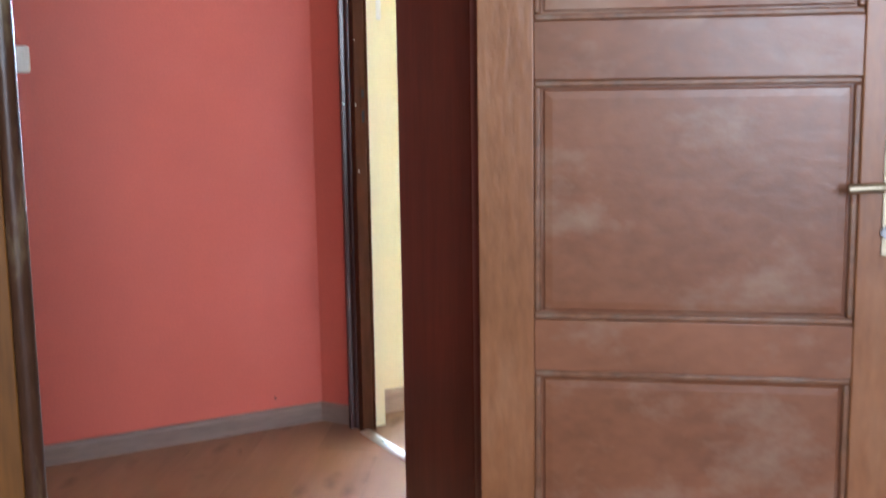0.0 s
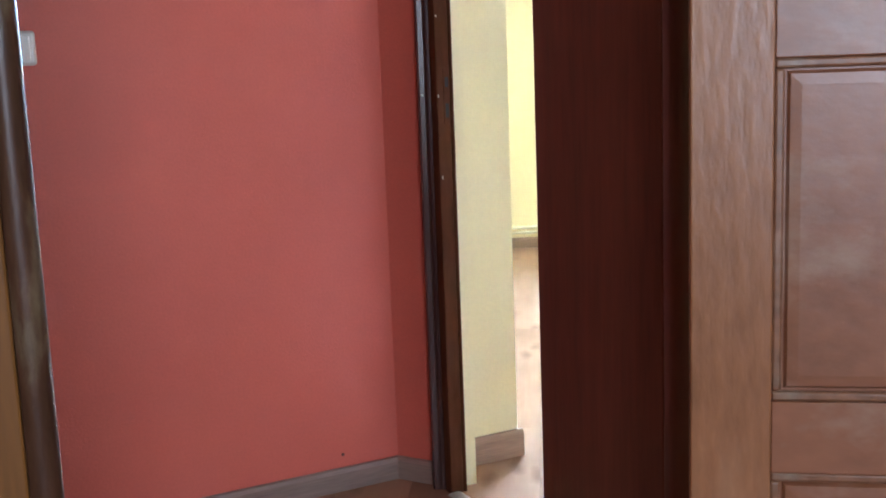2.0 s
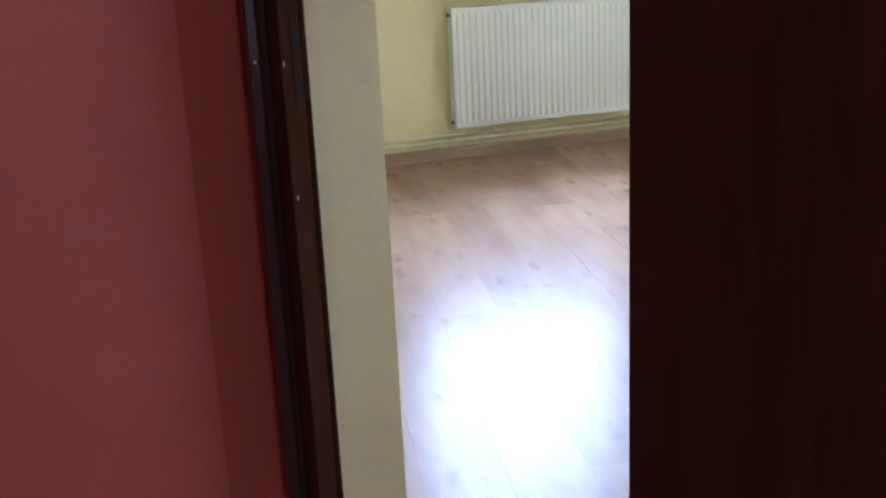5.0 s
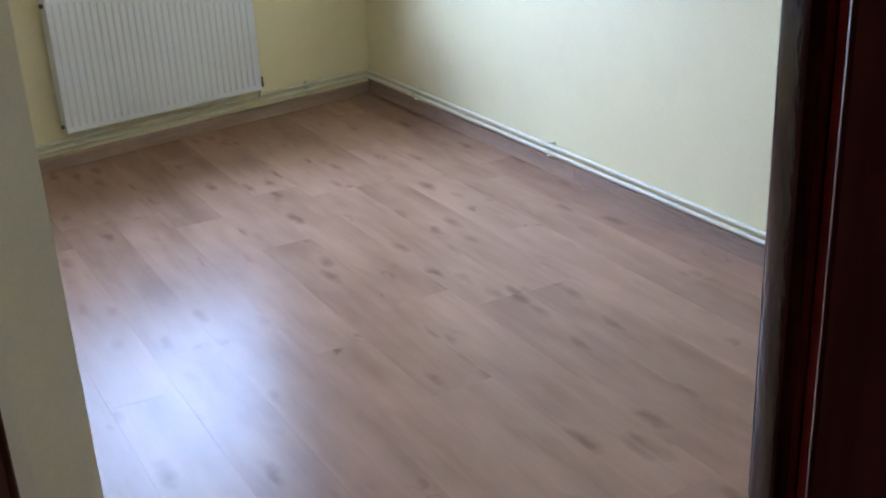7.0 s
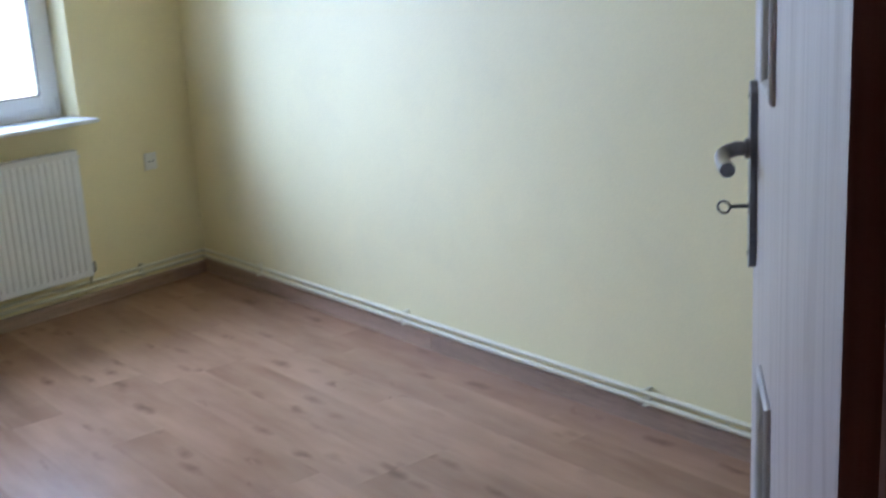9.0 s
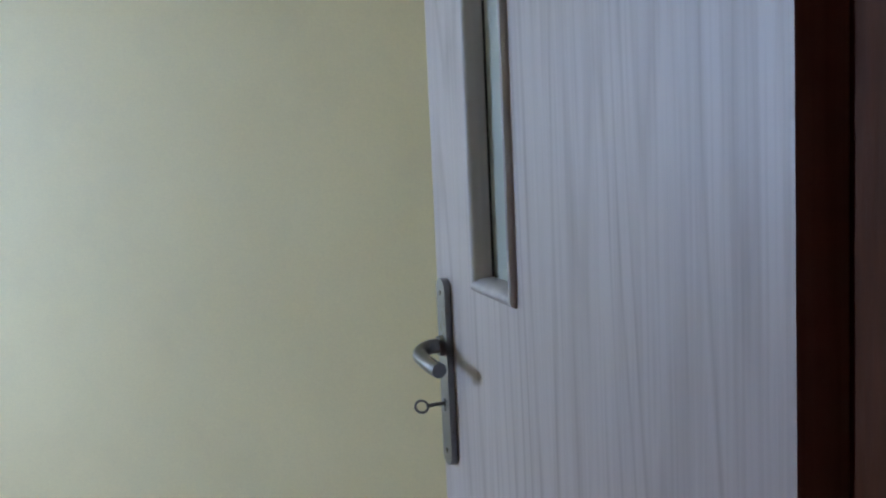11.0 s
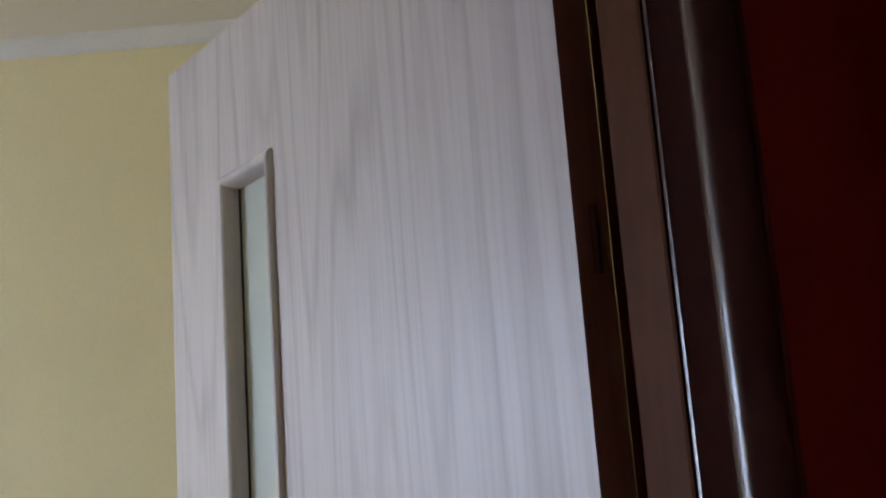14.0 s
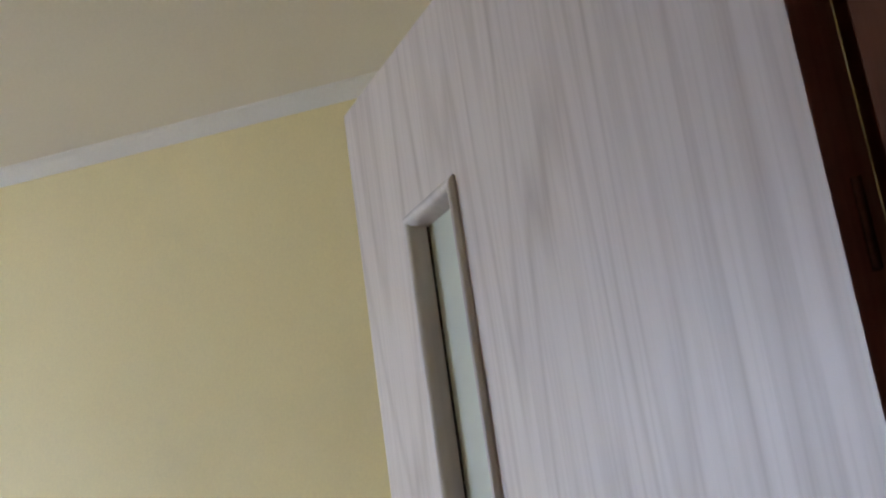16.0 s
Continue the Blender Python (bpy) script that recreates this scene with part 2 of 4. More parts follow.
JAMB = material("brown_jamb_paint", (0.09, 0.03, 0.013), 0.55, vary=0.2, scale=5, grain=60, stretch=(1, 1, 0.2), bump=0.003, dark=(0.1, 0.045, 0.027), dark_scale=12, dark_amount=0.2, spec=0.05)
LINING = material("red_brown_lining", (0.125, 0.028, 0.016), 0.36, vary=0.22, scale=3, grain=30, stretch=(3, 3, 0.25), bump=0.001, dark=(0.075, 0.014, 0.008), dark_scale=5, dark_amount=0.6)
CASING = material("orange_brown_varnish", (0.145, 0.054, 0.011), 0.5, spec=0.25, vary=0.2, scale=4, grain=30, stretch=(3, 3, 0.3), bump=0.001)
BEAD = material("dark_scuffed_bead", (0.055, 0.022, 0.012), 0.34, spec=0.25, vary=0.3, scale=4, grain=30, stretch=(2, 2, 0.6), bump=0.003, dark=(0.2, 0.15, 0.09), dark_scale=7, dark_amount=0.8)
WORN = material("worn_brown_varnish", (0.235, 0.083, 0.04), 0.36, vary=0.14, scale=4.5, grain=30, stretch=(0.85, 1, 1.3), bump=0.002, dark=(0.38, 0.245, 0.18), dark_scale=4.6, dark_amount=0.62, per_object=0.15)
WORN_UP = material("worn_brown_stile", (0.24, 0.09, 0.037), 0.34, vary=0.22, scale=4, grain=36, stretch=(2.2, 1, 0.6), bump=0.003, dark=(0.32, 0.18, 0.11), dark_scale=4.0, dark_amount=0.35, per_object=0.2)
GROOVE = material("dark_groove_varnish", (0.2, 0.08, 0.04), 0.4, vary=0.25, scale=12, grain=60, bump=0.002, dark=(0.34, 0.25, 0.19), dark_scale=9, dark_amount=0.55)
LEAF = wood_foil("bleached_wood_foil", (0.655, 0.58, 0.545), (0.485, 0.41, 0.375))
LEAF_EDGE = material("bleached_edge_band", (0.62, 0.57, 0.545), 0.45, vary=0.08, scale=7, grain=26, stretch=(4, 4, 0.2), bump=0.0005)
GAP = material("dark_rubber_seal", (0.03, 0.022, 0.02), 0.6, vary=0.1, bump=0)
STEEL = material("satin_nickel", (0.24, 0.24, 0.25), 0.3, metal=1.0, vary=0.1, scale=20, grain=200, bump=0.0003)
DARKSTEEL = material("dull_steel", (0.2, 0.19, 0.18), 0.45, metal=1.0, vary=0.2, scale=30, grain=200, bump=0.0004)
BRASS = material("worn_brass", (0.45, 0.38, 0.28), 0.48, metal=1.0, vary=0.2, scale=30, grain=200, bump=0.0004)
ALU = material("brushed_aluminium", (0.72, 0.72, 0.7), 0.4, metal=0.9, vary=0.1, scale=20, grain=160, stretch=(1, 8, 1), bump=0.0004)
ENAMEL = material("white_enamel", (0.78, 0.78, 0.77), 0.35, vary=0.02, scale=4, grain=90, bump=0.0002)
PIPE = material("cream_pipe_paint", (0.74, 0.69, 0.52), 0.4, vary=0.06, scale=8, grain=90, bump=0.0008)
PVC = material("white_pvc", (0.8, 0.81, 0.82), 0.3, vary=0.02, scale=4, grain=80, bump=0.0002)
PLASTIC = material("white_plastic", (0.78, 0.76, 0.7), 0.35, vary=0.03, scale=9, grain=90, bump=0.0002)
BLACK = material("black_hole", (0.02, 0.018, 0.016), 0.7, vary=0.1, bump=0)
CHIP = material("bare_plaster_chip", (0.6, 0.55, 0.5), 0.8, vary=0.2, bump=0.001)
FROST = clear_glass("frosted_glass", (0.72, 0.78, 0.69), 0.35, 0.3)
PANE = clear_glass("window_glass", (1, 1, 1), 0.0)
CONCRETE = material("grey_screed", (0.3, 0.29, 0.27), 0.8, vary=0.1, scale=2, grain=60, bump=0.002)

# ---- building blocks ----


def box_into(bm, lo, hi, m=None):
    r = bmesh.ops.create_cube(bm, size=1.0)
    size = [hi[i] - lo[i] for i in range(3)]
    mid = [(hi[i] + lo[i]) / 2 for i in range(3)]
    mat = Matrix.Translation(mid) @ Matrix.Diagonal((*size, 1))
    bmesh.ops.transform(bm, matrix=(m @ mat) if m else mat, verts=r["verts"])
    return r["verts"]


def bevelled(bm, width, segments=2):
    edges = [e for e in bm.edges if len(e.link_faces) == 2 and e.calc_face_angle(0) > 0.6]
    bmesh.ops.bevel(bm, geom=edges, offset=width, segments=segments, profile=0.5, affect="EDGES", clamp_overlap=True)


def mesh_from(name, bm, mat, smooth=False):
    bmesh.ops.recalc_face_normals(bm, faces=bm.faces)
    me = bpy.data.meshes.new(name)
    bm.to_mesh(me)
    bm.free()
    me.materials.append(mat)
    if smooth:
        me.set_sharp_from_angle(angle=radians(40))
        for p in me.polygons:
            p.use_smooth = max(abs(k) for k in p.normal) < 0.9995
    return me


def part(name, bm, mat, parent=None, label="", smooth=False, m=None):
    ob = new(name, mesh_from(name, bm, mat, smooth))
    if parent:
        ob.parent = parent
    if m:
        ob.matrix_basis = m
    if label:
        ob["label"] = label
    return ob


def block(name, lo, hi, mat, parent=None, bevel=0.0, label="", m=None, segments=2):
    """A box about its own middle, so that its material follows it."""
    bm = bmesh.new()
    half = [(hi[i] - lo[i]) / 2 for i in range(3)]
    box_into(bm, [-k for k in half], half)
    if bevel:
        bevelled(bm, bevel, segments)
    place = Matrix.Translation([(hi[i] + lo[i]) / 2 for i in range(3)])
    return part(name, bm, mat, parent, label, smooth=bool(bevel), m=(m @ place) if m else place)


def empty(name, m=None, label="", category="", group="", kind=""):
    ob = new(name)
    ob.empty_display_size = 0.05
    if m:
        ob.matrix_basis = m
    return tagged(ob, label, category, group, kind)


def tube_into(bm, points, radius, sides=12, caps=True):
    """A round bar through points."""
    pts = [Vector(p) for p in points]
    rings = []
    up = Vector((0, 0, 1))
    for i, p in enumerate(pts):
        d = (pts[min(i + 1, len(pts) - 1)] - pts[max(i - 1, 0)]).normalized()
        a = d.cross(up)
        if a.length < 0.05:
            a = d.cross(Vector((0, 1, 0)))
        a.normalize()
        b = d.cross(a).normalized()
        rings.append([bm.verts.new(p + (a * math.cos(k) + b * math.sin(k)) * radius) for k in [2 * math.pi * j / sides for j in range(sides)]])
    for q, r in zip(rings, rings[1:]):
        for j in range(sides):
            bm.faces.new((q[j], q[(j + 1) % sides], r[(j + 1) % sides], r[j]))
    if caps:
        bm.faces.new(rings[0])
        bm.faces.new(rings[-1])


def profile_into(bm, outline, z0, z1, m=None):
    """An upright bar of the given plan outline."""
    lo = [bm.verts.new((x, y, z0)) for x, y in outline]
    hi = [bm.verts.new((x, y, z1)) for x, y in outline]
    n = len(outline)
    for i in range(n):
        bm.faces.new((lo[i], lo[(i + 1) % n], hi[(i + 1) % n], hi[i]))
    bm.faces.new(lo[::-1])
    bm.faces.new(hi)
    if m:
        bmesh.ops.transform(bm, matrix=m, verts=lo + hi)


def wall(name, boxes, mat, label, m=None):
    bm = bmesh.new()
    for lo, hi in boxes:
        box_into(bm, lo, hi, m)
    return tagged(part(name, bm, mat), label, "wall", "", "structure")


def prism(name, outline, z0, z1, mat, label, category):
    bm = bmesh.new()
    profile_into(bm, outline, z0, z1)
    return tagged(part(name, bm, mat), label, category, "", "structure")


# ---- large structure ----
T = 0.25
wall("wall_corridor", [((-2.6, 0, 0), (QT - 0.0, 0.16, CEIL))], RED, "long corridor wall in coral red matt paint")
wall("wall_corridor_end", [((-2.6 - 0.12, W1B, 0), (-2.6, 0.16, CEIL))], RED, "red painted end wall of the corridor")
# thick wall: red on the corridor side, pale green in the first room
half = (W1A + W1B) / 2
wall("wall_thick_corridor_side", [((-2.6, half, 0), (D1L - 0.03, W1A, CEIL)), ((D1R + 0.03, half, 0), (0.0, W1A, CEIL)), ((D1L - 0.03, half, 2.1), (D1R + 0.03, W1A, CEIL))], RED,
     "thick wall beside the first doorway, painted coral red")
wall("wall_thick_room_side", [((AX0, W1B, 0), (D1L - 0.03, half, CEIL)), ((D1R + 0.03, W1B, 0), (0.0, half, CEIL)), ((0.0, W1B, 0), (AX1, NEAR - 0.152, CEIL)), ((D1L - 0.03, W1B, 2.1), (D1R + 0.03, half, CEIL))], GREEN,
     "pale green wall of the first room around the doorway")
# wall with the second doorway: a red skin and a yellow skin
mid = QT * 0.5
FR = 0.032
for nm, x0, x1, mt, lb in (("wall_doorway_red_side", 0.0, mid, RED, "red end of the corridor around the second doorway"),
                           ("wall_doorway_yellow_side", mid, QT, YELLOW, "yellow side of the wall around the second doorway")):
    lo_y = W1A if mt is RED else NEAR
    boxes = [((x0, lo_y, 0), (x1, D2N - FR, CEIL))] + ([((x0, D2F + FR, 0), (x1, 0.0, CEIL))] if mt is YELLOW else []) + [((x0, D2N - FR, D2H + FR), (x1, D2F + FR, CEIL))]
    wall(nm, boxes, mt, lb)
prism("wall_corridor_splay", [(REDX, 0.0), (0.032, -0.1255), (0.032, D2F + FR), (mid, D2F + FR), (mid, 0.0)], 0, CEIL, RED, "short splayed red wall beside the second doorway", "wall")
far_y = COR.y + RD.y * (COR.x - STUB) / -RD.x
wall("wall_stub", [((QT, STUBY, 0), (STUB, 0.16, CEIL)), ((STUB - 0.16, 0.16, 0), (STUB, far_y + 0.1, CEIL))], YELLOW, "short pale yellow wall stub beside the doorway")
near_x = COR.x + SD.x * (DEEP - COR.y) / SD.y
wall("wall_near", [((QT, NEAR - 0.15, 0), (JOG, NEAR, CEIL)), ((JOG - 0.14, DEEP - 0.15, 0), (JOG, NEAR - 0.15, CEIL)), ((JOG, DEEP - 0.15, 0), (near_x + 0.3, DEEP, CEIL))], YELLOW, "pale yellow wall behind the white door")
rl = (COR.x - STUB) / -RD.x
RT = 0.38
wall("wall_radiator", [((-0.45, -RT, 0), (WIN0, 0, CEIL)), ((WIN1, -RT, 0), (rl + 0.15, 0, CEIL)), ((WIN0, -RT, 0), (WIN1, 0, WINZ0)), ((WIN0, -RT, WINZ1), (WIN1, 0, CEIL))],
     YELLOW, "pale yellow window wall with the radiator", RAD)
wall("wall_long", [((-5.7, -0.2, 0), (0.0, 0, CEIL))], YELLOW, "long pale yellow wall, slightly soiled low down", LONG)
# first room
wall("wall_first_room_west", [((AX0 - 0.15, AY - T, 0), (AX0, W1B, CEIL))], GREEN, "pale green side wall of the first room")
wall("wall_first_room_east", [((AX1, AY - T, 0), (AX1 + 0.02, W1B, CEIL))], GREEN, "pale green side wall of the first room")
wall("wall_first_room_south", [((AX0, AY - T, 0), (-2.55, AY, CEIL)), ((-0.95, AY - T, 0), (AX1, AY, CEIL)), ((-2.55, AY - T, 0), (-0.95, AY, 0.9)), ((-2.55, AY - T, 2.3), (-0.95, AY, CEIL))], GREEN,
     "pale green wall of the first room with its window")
# ceilings
rect = lambda a, b, c_, d_: [(a, b), (c_, b), (c_, d_), (a, d_)]
big_poly = [(0.05, NEAR - 0.1), (JOG - 0.1, NEAR - 0.1), (JOG - 0.1, DEEP - 0.1), (near_x + 0.1, DEEP - 0.1), (COR.x + 0.15, COR.y + 0.05), (STUB - 0.1, far_y + 0.1), (STUB - 0.1, 0.02), (0.05, 0.02)]
prism("ceiling_window_room", big_poly, CEIL, CEIL + 0.1, WHITE, "plain off-white ceiling of the yellow room", "ceiling")
prism("ceiling_corridor", rect(-2.7, W1B, 0.05, 0.1), CEIL, CEIL + 0.1, WHITE, "plain off-white corridor ceiling", "ceiling")
prism("ceiling_first_room", rect(AX0 - 0.1, AY - 0.2, AX1 + 0.01, W1B), CEIL, CEIL + 0.1, WHITE, "plain off-white ceiling of the first room", "ceiling")
# subfloor
prism("subfloor_window_room", big_poly, -0.14, -0.012, CONCRETE, "grey screed under the laminate", "floor")
prism("subfloor_corridor", rect(-2.7, W1B, 0.05, 0.1), -0.14, -0.012, CONCRETE, "grey screed under the laminate", "floor")
prism("floor_first_room", rect(AX0 - 0.1, AY - 0.2, AX1 + 0.01, W1B - 0.001), -0.14, 0.0, OAK_HALL, "brown wood-look floor of the first room", "floor")

# ---- skirting, cornice, threshold ----


def skirting(name, length, m, label, height=0.078, thick=0.014, mat=SKIRT):
    """A board along local x from 0, its back on y = 0, with a rounded top edge."""
    bm = bmesh.new()
    outline = [(0.0005, 0), (thick, 0), (thick, height - 0.012), (thick - 0.004, height - 0.003), (thick - 0.008, height), (0.0005, height)]
    a = [bm.verts.new((0, y, z)) for y, z in outline]
    b = [bm.verts.new((length, y, z)) for y, z in outline]
    for i in range(len(a)):
        j = (i + 1) % len(a)
        bm.faces.new((a[i], a[j], b[j], b[i]))
    bm.faces.new(a), bm.faces.new(b)
    return tagged(part(name, bm, mat, m=m), label, "skirting board", "skirting boards", "structure")


def along(x, y, degrees):
    return pose(x, y, 0, 0, 0, degrees)


ang_s = math.degrees(math.atan2(-SD.y, -SD.x))
ang_r = math.degrees(math.atan2(RD.y, RD.x))
skirting("baseboard_corridor", 2.5, along(REDX, 0, 180), "greyish oak-look skirting board on the red wall", 0.062, mat=SKIRT_HALL)
skirting("baseboard_corridor_end", 0.149, along(0.032, -0.1255, math.degrees(math.atan2(0.1255, REDX - 0.032))), "short oak-look skirting board beside the door frame", 0.062, mat=SKIRT_HALL)
skirting("baseboard_stub", STUB - QT + 0.014, along(STUB + 0.014, STUBY, 180), "oak-look skirting board on the yellow wall stub")
skirting("baseboard_stub_side", far_y - STUBY, along(STUB, far_y, -90), "oak-look skirting board round the yellow wall stub")
e0 = on_long(1.92, 0, 0)
skirting("baseboard_long_far", 1.918, along(e0.x, e0.y, ang_s), "oak-look skirting board under the heating pipes")
e1 = on_long(5.28, 0, 0)
skirting("baseboard_long_near", 3.355, along(e1.x, e1.y, ang_s), "oak-look skirting board under the heating pipes")
skirting("baseboard_radiator", rl - 0.03, along(COR.x, COR.y, ang_r), "oak-look skirting board under the radiator", 0.062)
skirting("baseboard_near", JOG - QT, along(QT, NEAR, 0), "oak-look skirting board behind the white door")


def cornice(name, length, m):
    bm = bmesh.new()
    outline = [(0, CEIL), (0, CEIL - 0.045), (0.006, CEIL - 0.046), (0.012, CEIL - 0.034), (0.026, CEIL - 0.014), (0.038, CEIL - 0.006), (0.04, CEIL)]
    a = [bm.verts.new((0, y, z)) for y, z in outline]
    b = [bm.verts.new((length, y, z)) for y, z in outline]
    for i in range(len(a)):
        j = (i + 1) % len(a)
        bm.faces.new((a[i], a[j], b[j], b[i]))
    bm.faces.new(a), bm.faces.new(b)
    return tagged(part(name, bm, COVE, m=m), "narrow white cornice under the ceiling", "cornice", "cornices", "structure")


e2 = on_long(5.29, 0.002, 0)
cornice("trim_long", 5.29, along(e2.x, e2.y, ang_s))
cornice("trim_radiator", rl, along(*(COR + RN * 0.002), ang_r))
cornice("trim_near", JOG - QT, along(QT, NEAR + 0.002, 0))
cornice("trim_stub_side", far_y - STUBY, along(STUB + 0.002, far_y, -90))

strip = empty("threshold_strip", pose(0.02, 0, 0), "pale aluminium threshold strip across the doorway floor", "threshold", "", "structure")
bm = bmesh.new()
profile = [(-0.02, 0.0), (-0.018, 0.0025), (-0.008, 0.005), (0.008, 0.005), (0.018, 0.0025), (0.02, 0.0)]
a = [bm.verts.new((x, D2N + 0.001, z)) for x, z in profile]
b = [bm.verts.new((x, D2F - 0.001, z)) for x, z in profile]
for i in range(len(a)):
    bm.faces.new((a[i], a[(i + 1) % len(a)], b[(i + 1) % len(a)], b[i]))
bm.faces.new(a), bm.faces.new(b)
part("strip", bm, ALU, strip)
for y in (-0.32, -0.5, -0.68, -0.9):
    bm = bmesh.new()
    bmesh.ops.create_cone(bm, cap_ends=True, segments=10, radius1=0.004, radius2=0.003, depth=0.002)
    part("screw", bm, DARKSTEEL, strip, m=Matrix.Translation((0, y, 0.0056)))

# ---- second doorway: painted timber frame ----
frame_2 = empty("door_frame_2", pose(0, 0, 0), "dark brown gloss-painted timber door frame, chipped", "door frame", "", "structure")


FAR_JAMB = [(0.012, D2F + 0.001), (0.015, D2F), (0.046, D2F), (0.0485, D2F + 0.002), (0.0505, D2F - 0.001), (0.0535, D2F - 0.003), (0.057, D2F - 0.002), (0.057, D2F + FR), (0.012, D2F + FR)]
NEAR_JAMB = [(0.046, D2N - 0.001), (0.049, D2N), (0.098, D2N), (0.101, D2N - 0.002), (0.104, D2N - 0.010), (0.107, D2N - 0.013), (0.127, D2N - 0.013), (0.127, D2N - FR), (0.046, D2N - FR)]
FAR_CASING = [(0.031, D2F + 0.028), (0.0245, D2F + 0.029), (0.022, D2F + 0.032), (0.0215, D2F + 0.037), (0.015, D2F + 0.0405), (0.0075, D2F + 0.042), (0.005, D2F + 0.047), (0.001, D2F + 0.050),
              (-0.007, D2F + 0.0505), (-0.009, D2F + 0.052), (-0.009, D2F + 0.064), (-0.007, D2F + 0.066), (0.031, D2F + 0.066)]
NEAR_CASING = [(0.0455, D2N - 0.003), (0.041, D2N - 0.003), (0.038, D2N - 0.006), (0.012, D2N - 0.020), (0.008, D2N - 0.007), (0.004, D2N - 0.0035), (-0.010, D2N - 0.003), (-0.014, D2N - 0.0055),
               (-0.034, D2N - 0.020), (-0.036, D2N - 0.023), (-0.036, D2N - 0.028), (-0.034, D2N - 0.031), (0.0455, D2N - 0.0315)]
for nm, outline, mt, top in (("jamb", FAR_JAMB, JAMB, 0.013), ("jamb", NEAR_JAMB, JAMB, 0.013), ("casing", FAR_CASING, GLOSS, 0.03), ("casing", NEAR_CASING, GLOSS, 0.03)):
    bm = bmesh.new()
    profile_into(bm, outline, 0, D2H + top)
    bevelled(bm, 0.0012, 1)
    part(nm, bm, mt, frame_2, smooth=True)
block("head_jamb", (0.0, D2N, D2H), (QT, D2F, D2H + FR), JAMB, frame_2, 0.002)
block("head_casing", (-0.03, D2N - 0.031, D2H), (-0.0005, D2F + 0.06, D2H + 0.045), GLOSS, frame_2, 0.006)
plate = block("strike_plate", (0.030, D2F - 0.0015, 0.965), (0.046, D2F + 0.001, 1.10), JAMB, frame_2, 0.001, "overpainted strike plate")
block("latch_hole", (0.034, D2F - 0.0022, 1.055), (0.043, D2F, 1.08), BLACK, plate, 0, m=Matrix.Translation(-plate.location))
block("bolt_hole", (0.034, D2F - 0.0022, 0.98), (0.043, D2F, 1.015), BLACK, plate, 0, m=Matrix.Translation(-plate.location))
rnd = random.Random(4)
for i in range(5):
    # small paint chips on the edges
    y = D2F
    x = rnd.choice((0.018, 0.03, 0.043)) + rnd.uniform(-0.003, 0.003)
    z = rnd.uniform(0.45, 1.9)
    block("paint_chip", (x - 0.0012, y - 0.0008, z - 0.002), (x + 0.0012, y + 0.0008, z + rnd.uniform(0.002, 0.006)), CHIP, frame_2)
block("paint_chip", (-0.0100, -0.150, 1.034), (-0.0045, -0.146, 1.039), CHIP, frame_2, 0.0005)

# ---- white door with a glazed slot ----
h0, LW = Vector((0.127, -0.976)), 0.842
lx = Vector((math.cos(radians(6.0)), math.sin(radians(6.0))))
DOORM = basis(h0, lx, Vector((-lx.y, lx.x)))
white_door = empty("white_door", DOORM, "open bleached-wood interior door with narrow glazed slots", "door")
LT, LB = 2.151, 0.012
SX0, SX1 = 0.533, 0.659
SLOTS = ((1.365, 1.937), (0.33, 0.989))
bm = bmesh.new()
zs = [LB, SLOTS[1][0], SLOTS[1][1], SLOTS[0][0], SLOTS[0][1], LT]
xs = [0.0, SX0, SX1, LW]
grid = {}
for side, y in ((0, 0.0), (1, -0.04)):
    for i, x in enumerate(xs):
        for j, z in enumerate(zs):
            grid[side, i, j] = bm.verts.new((x, y, z))
hole = {(1, 1), (1, 3)}
for i in range(3):
    for j in range(5):
        if (i, j) in hole:
            for (p, q) in (((i, j), (i + 1, j)), ((i + 1, j), (i + 1, j + 1)), ((i + 1, j + 1), (i, j + 1)), ((i, j + 1), (i, j))):
                bm.faces.new((grid[0, p[0], p[1]], grid[0, q[0], q[1]], grid[1, q[0], q[1]], grid[1, p[0], p[1]]))
            continue
        for side in (0, 1):
            bm.faces.new([grid[side, a_, b_] for a_, b_ in ((i, j), (i + 1, j), (i + 1, j + 1), (i, j + 1))])
ring = [(i, 0) for i in range(3)] + [(3, j) for j in range(5)] + [(i, 5) for i in range(3, 0, -1)] + [(0, j) for j in range(5, 0, -1)]
for k in range(len(ring)):
    p, q = ring[k], ring[(k + 1) % len(ring)]
    bm.faces.new((grid[0, p[0], p[1]], grid[0, q[0], q[1]], grid[1, q[0], q[1]], grid[1, p[0], p[1]]))
bmesh.ops.recalc_face_normals(bm, faces=bm.faces)
outer = [e for e in bm.edges if len(e.link_faces) == 2 and e.calc_face_angle(0) > 1.0 and (abs(e.verts[0].co.x - LW) < 1e-4 and abs(e.verts[1].co.x - LW) < 1e-4)]
bmesh.ops.bevel(bm, geom=outer, offset=0.004, segments=3, profile=0.5, affect="EDGES")
part("leaf", bm, LEAF, white_door, smooth=True)


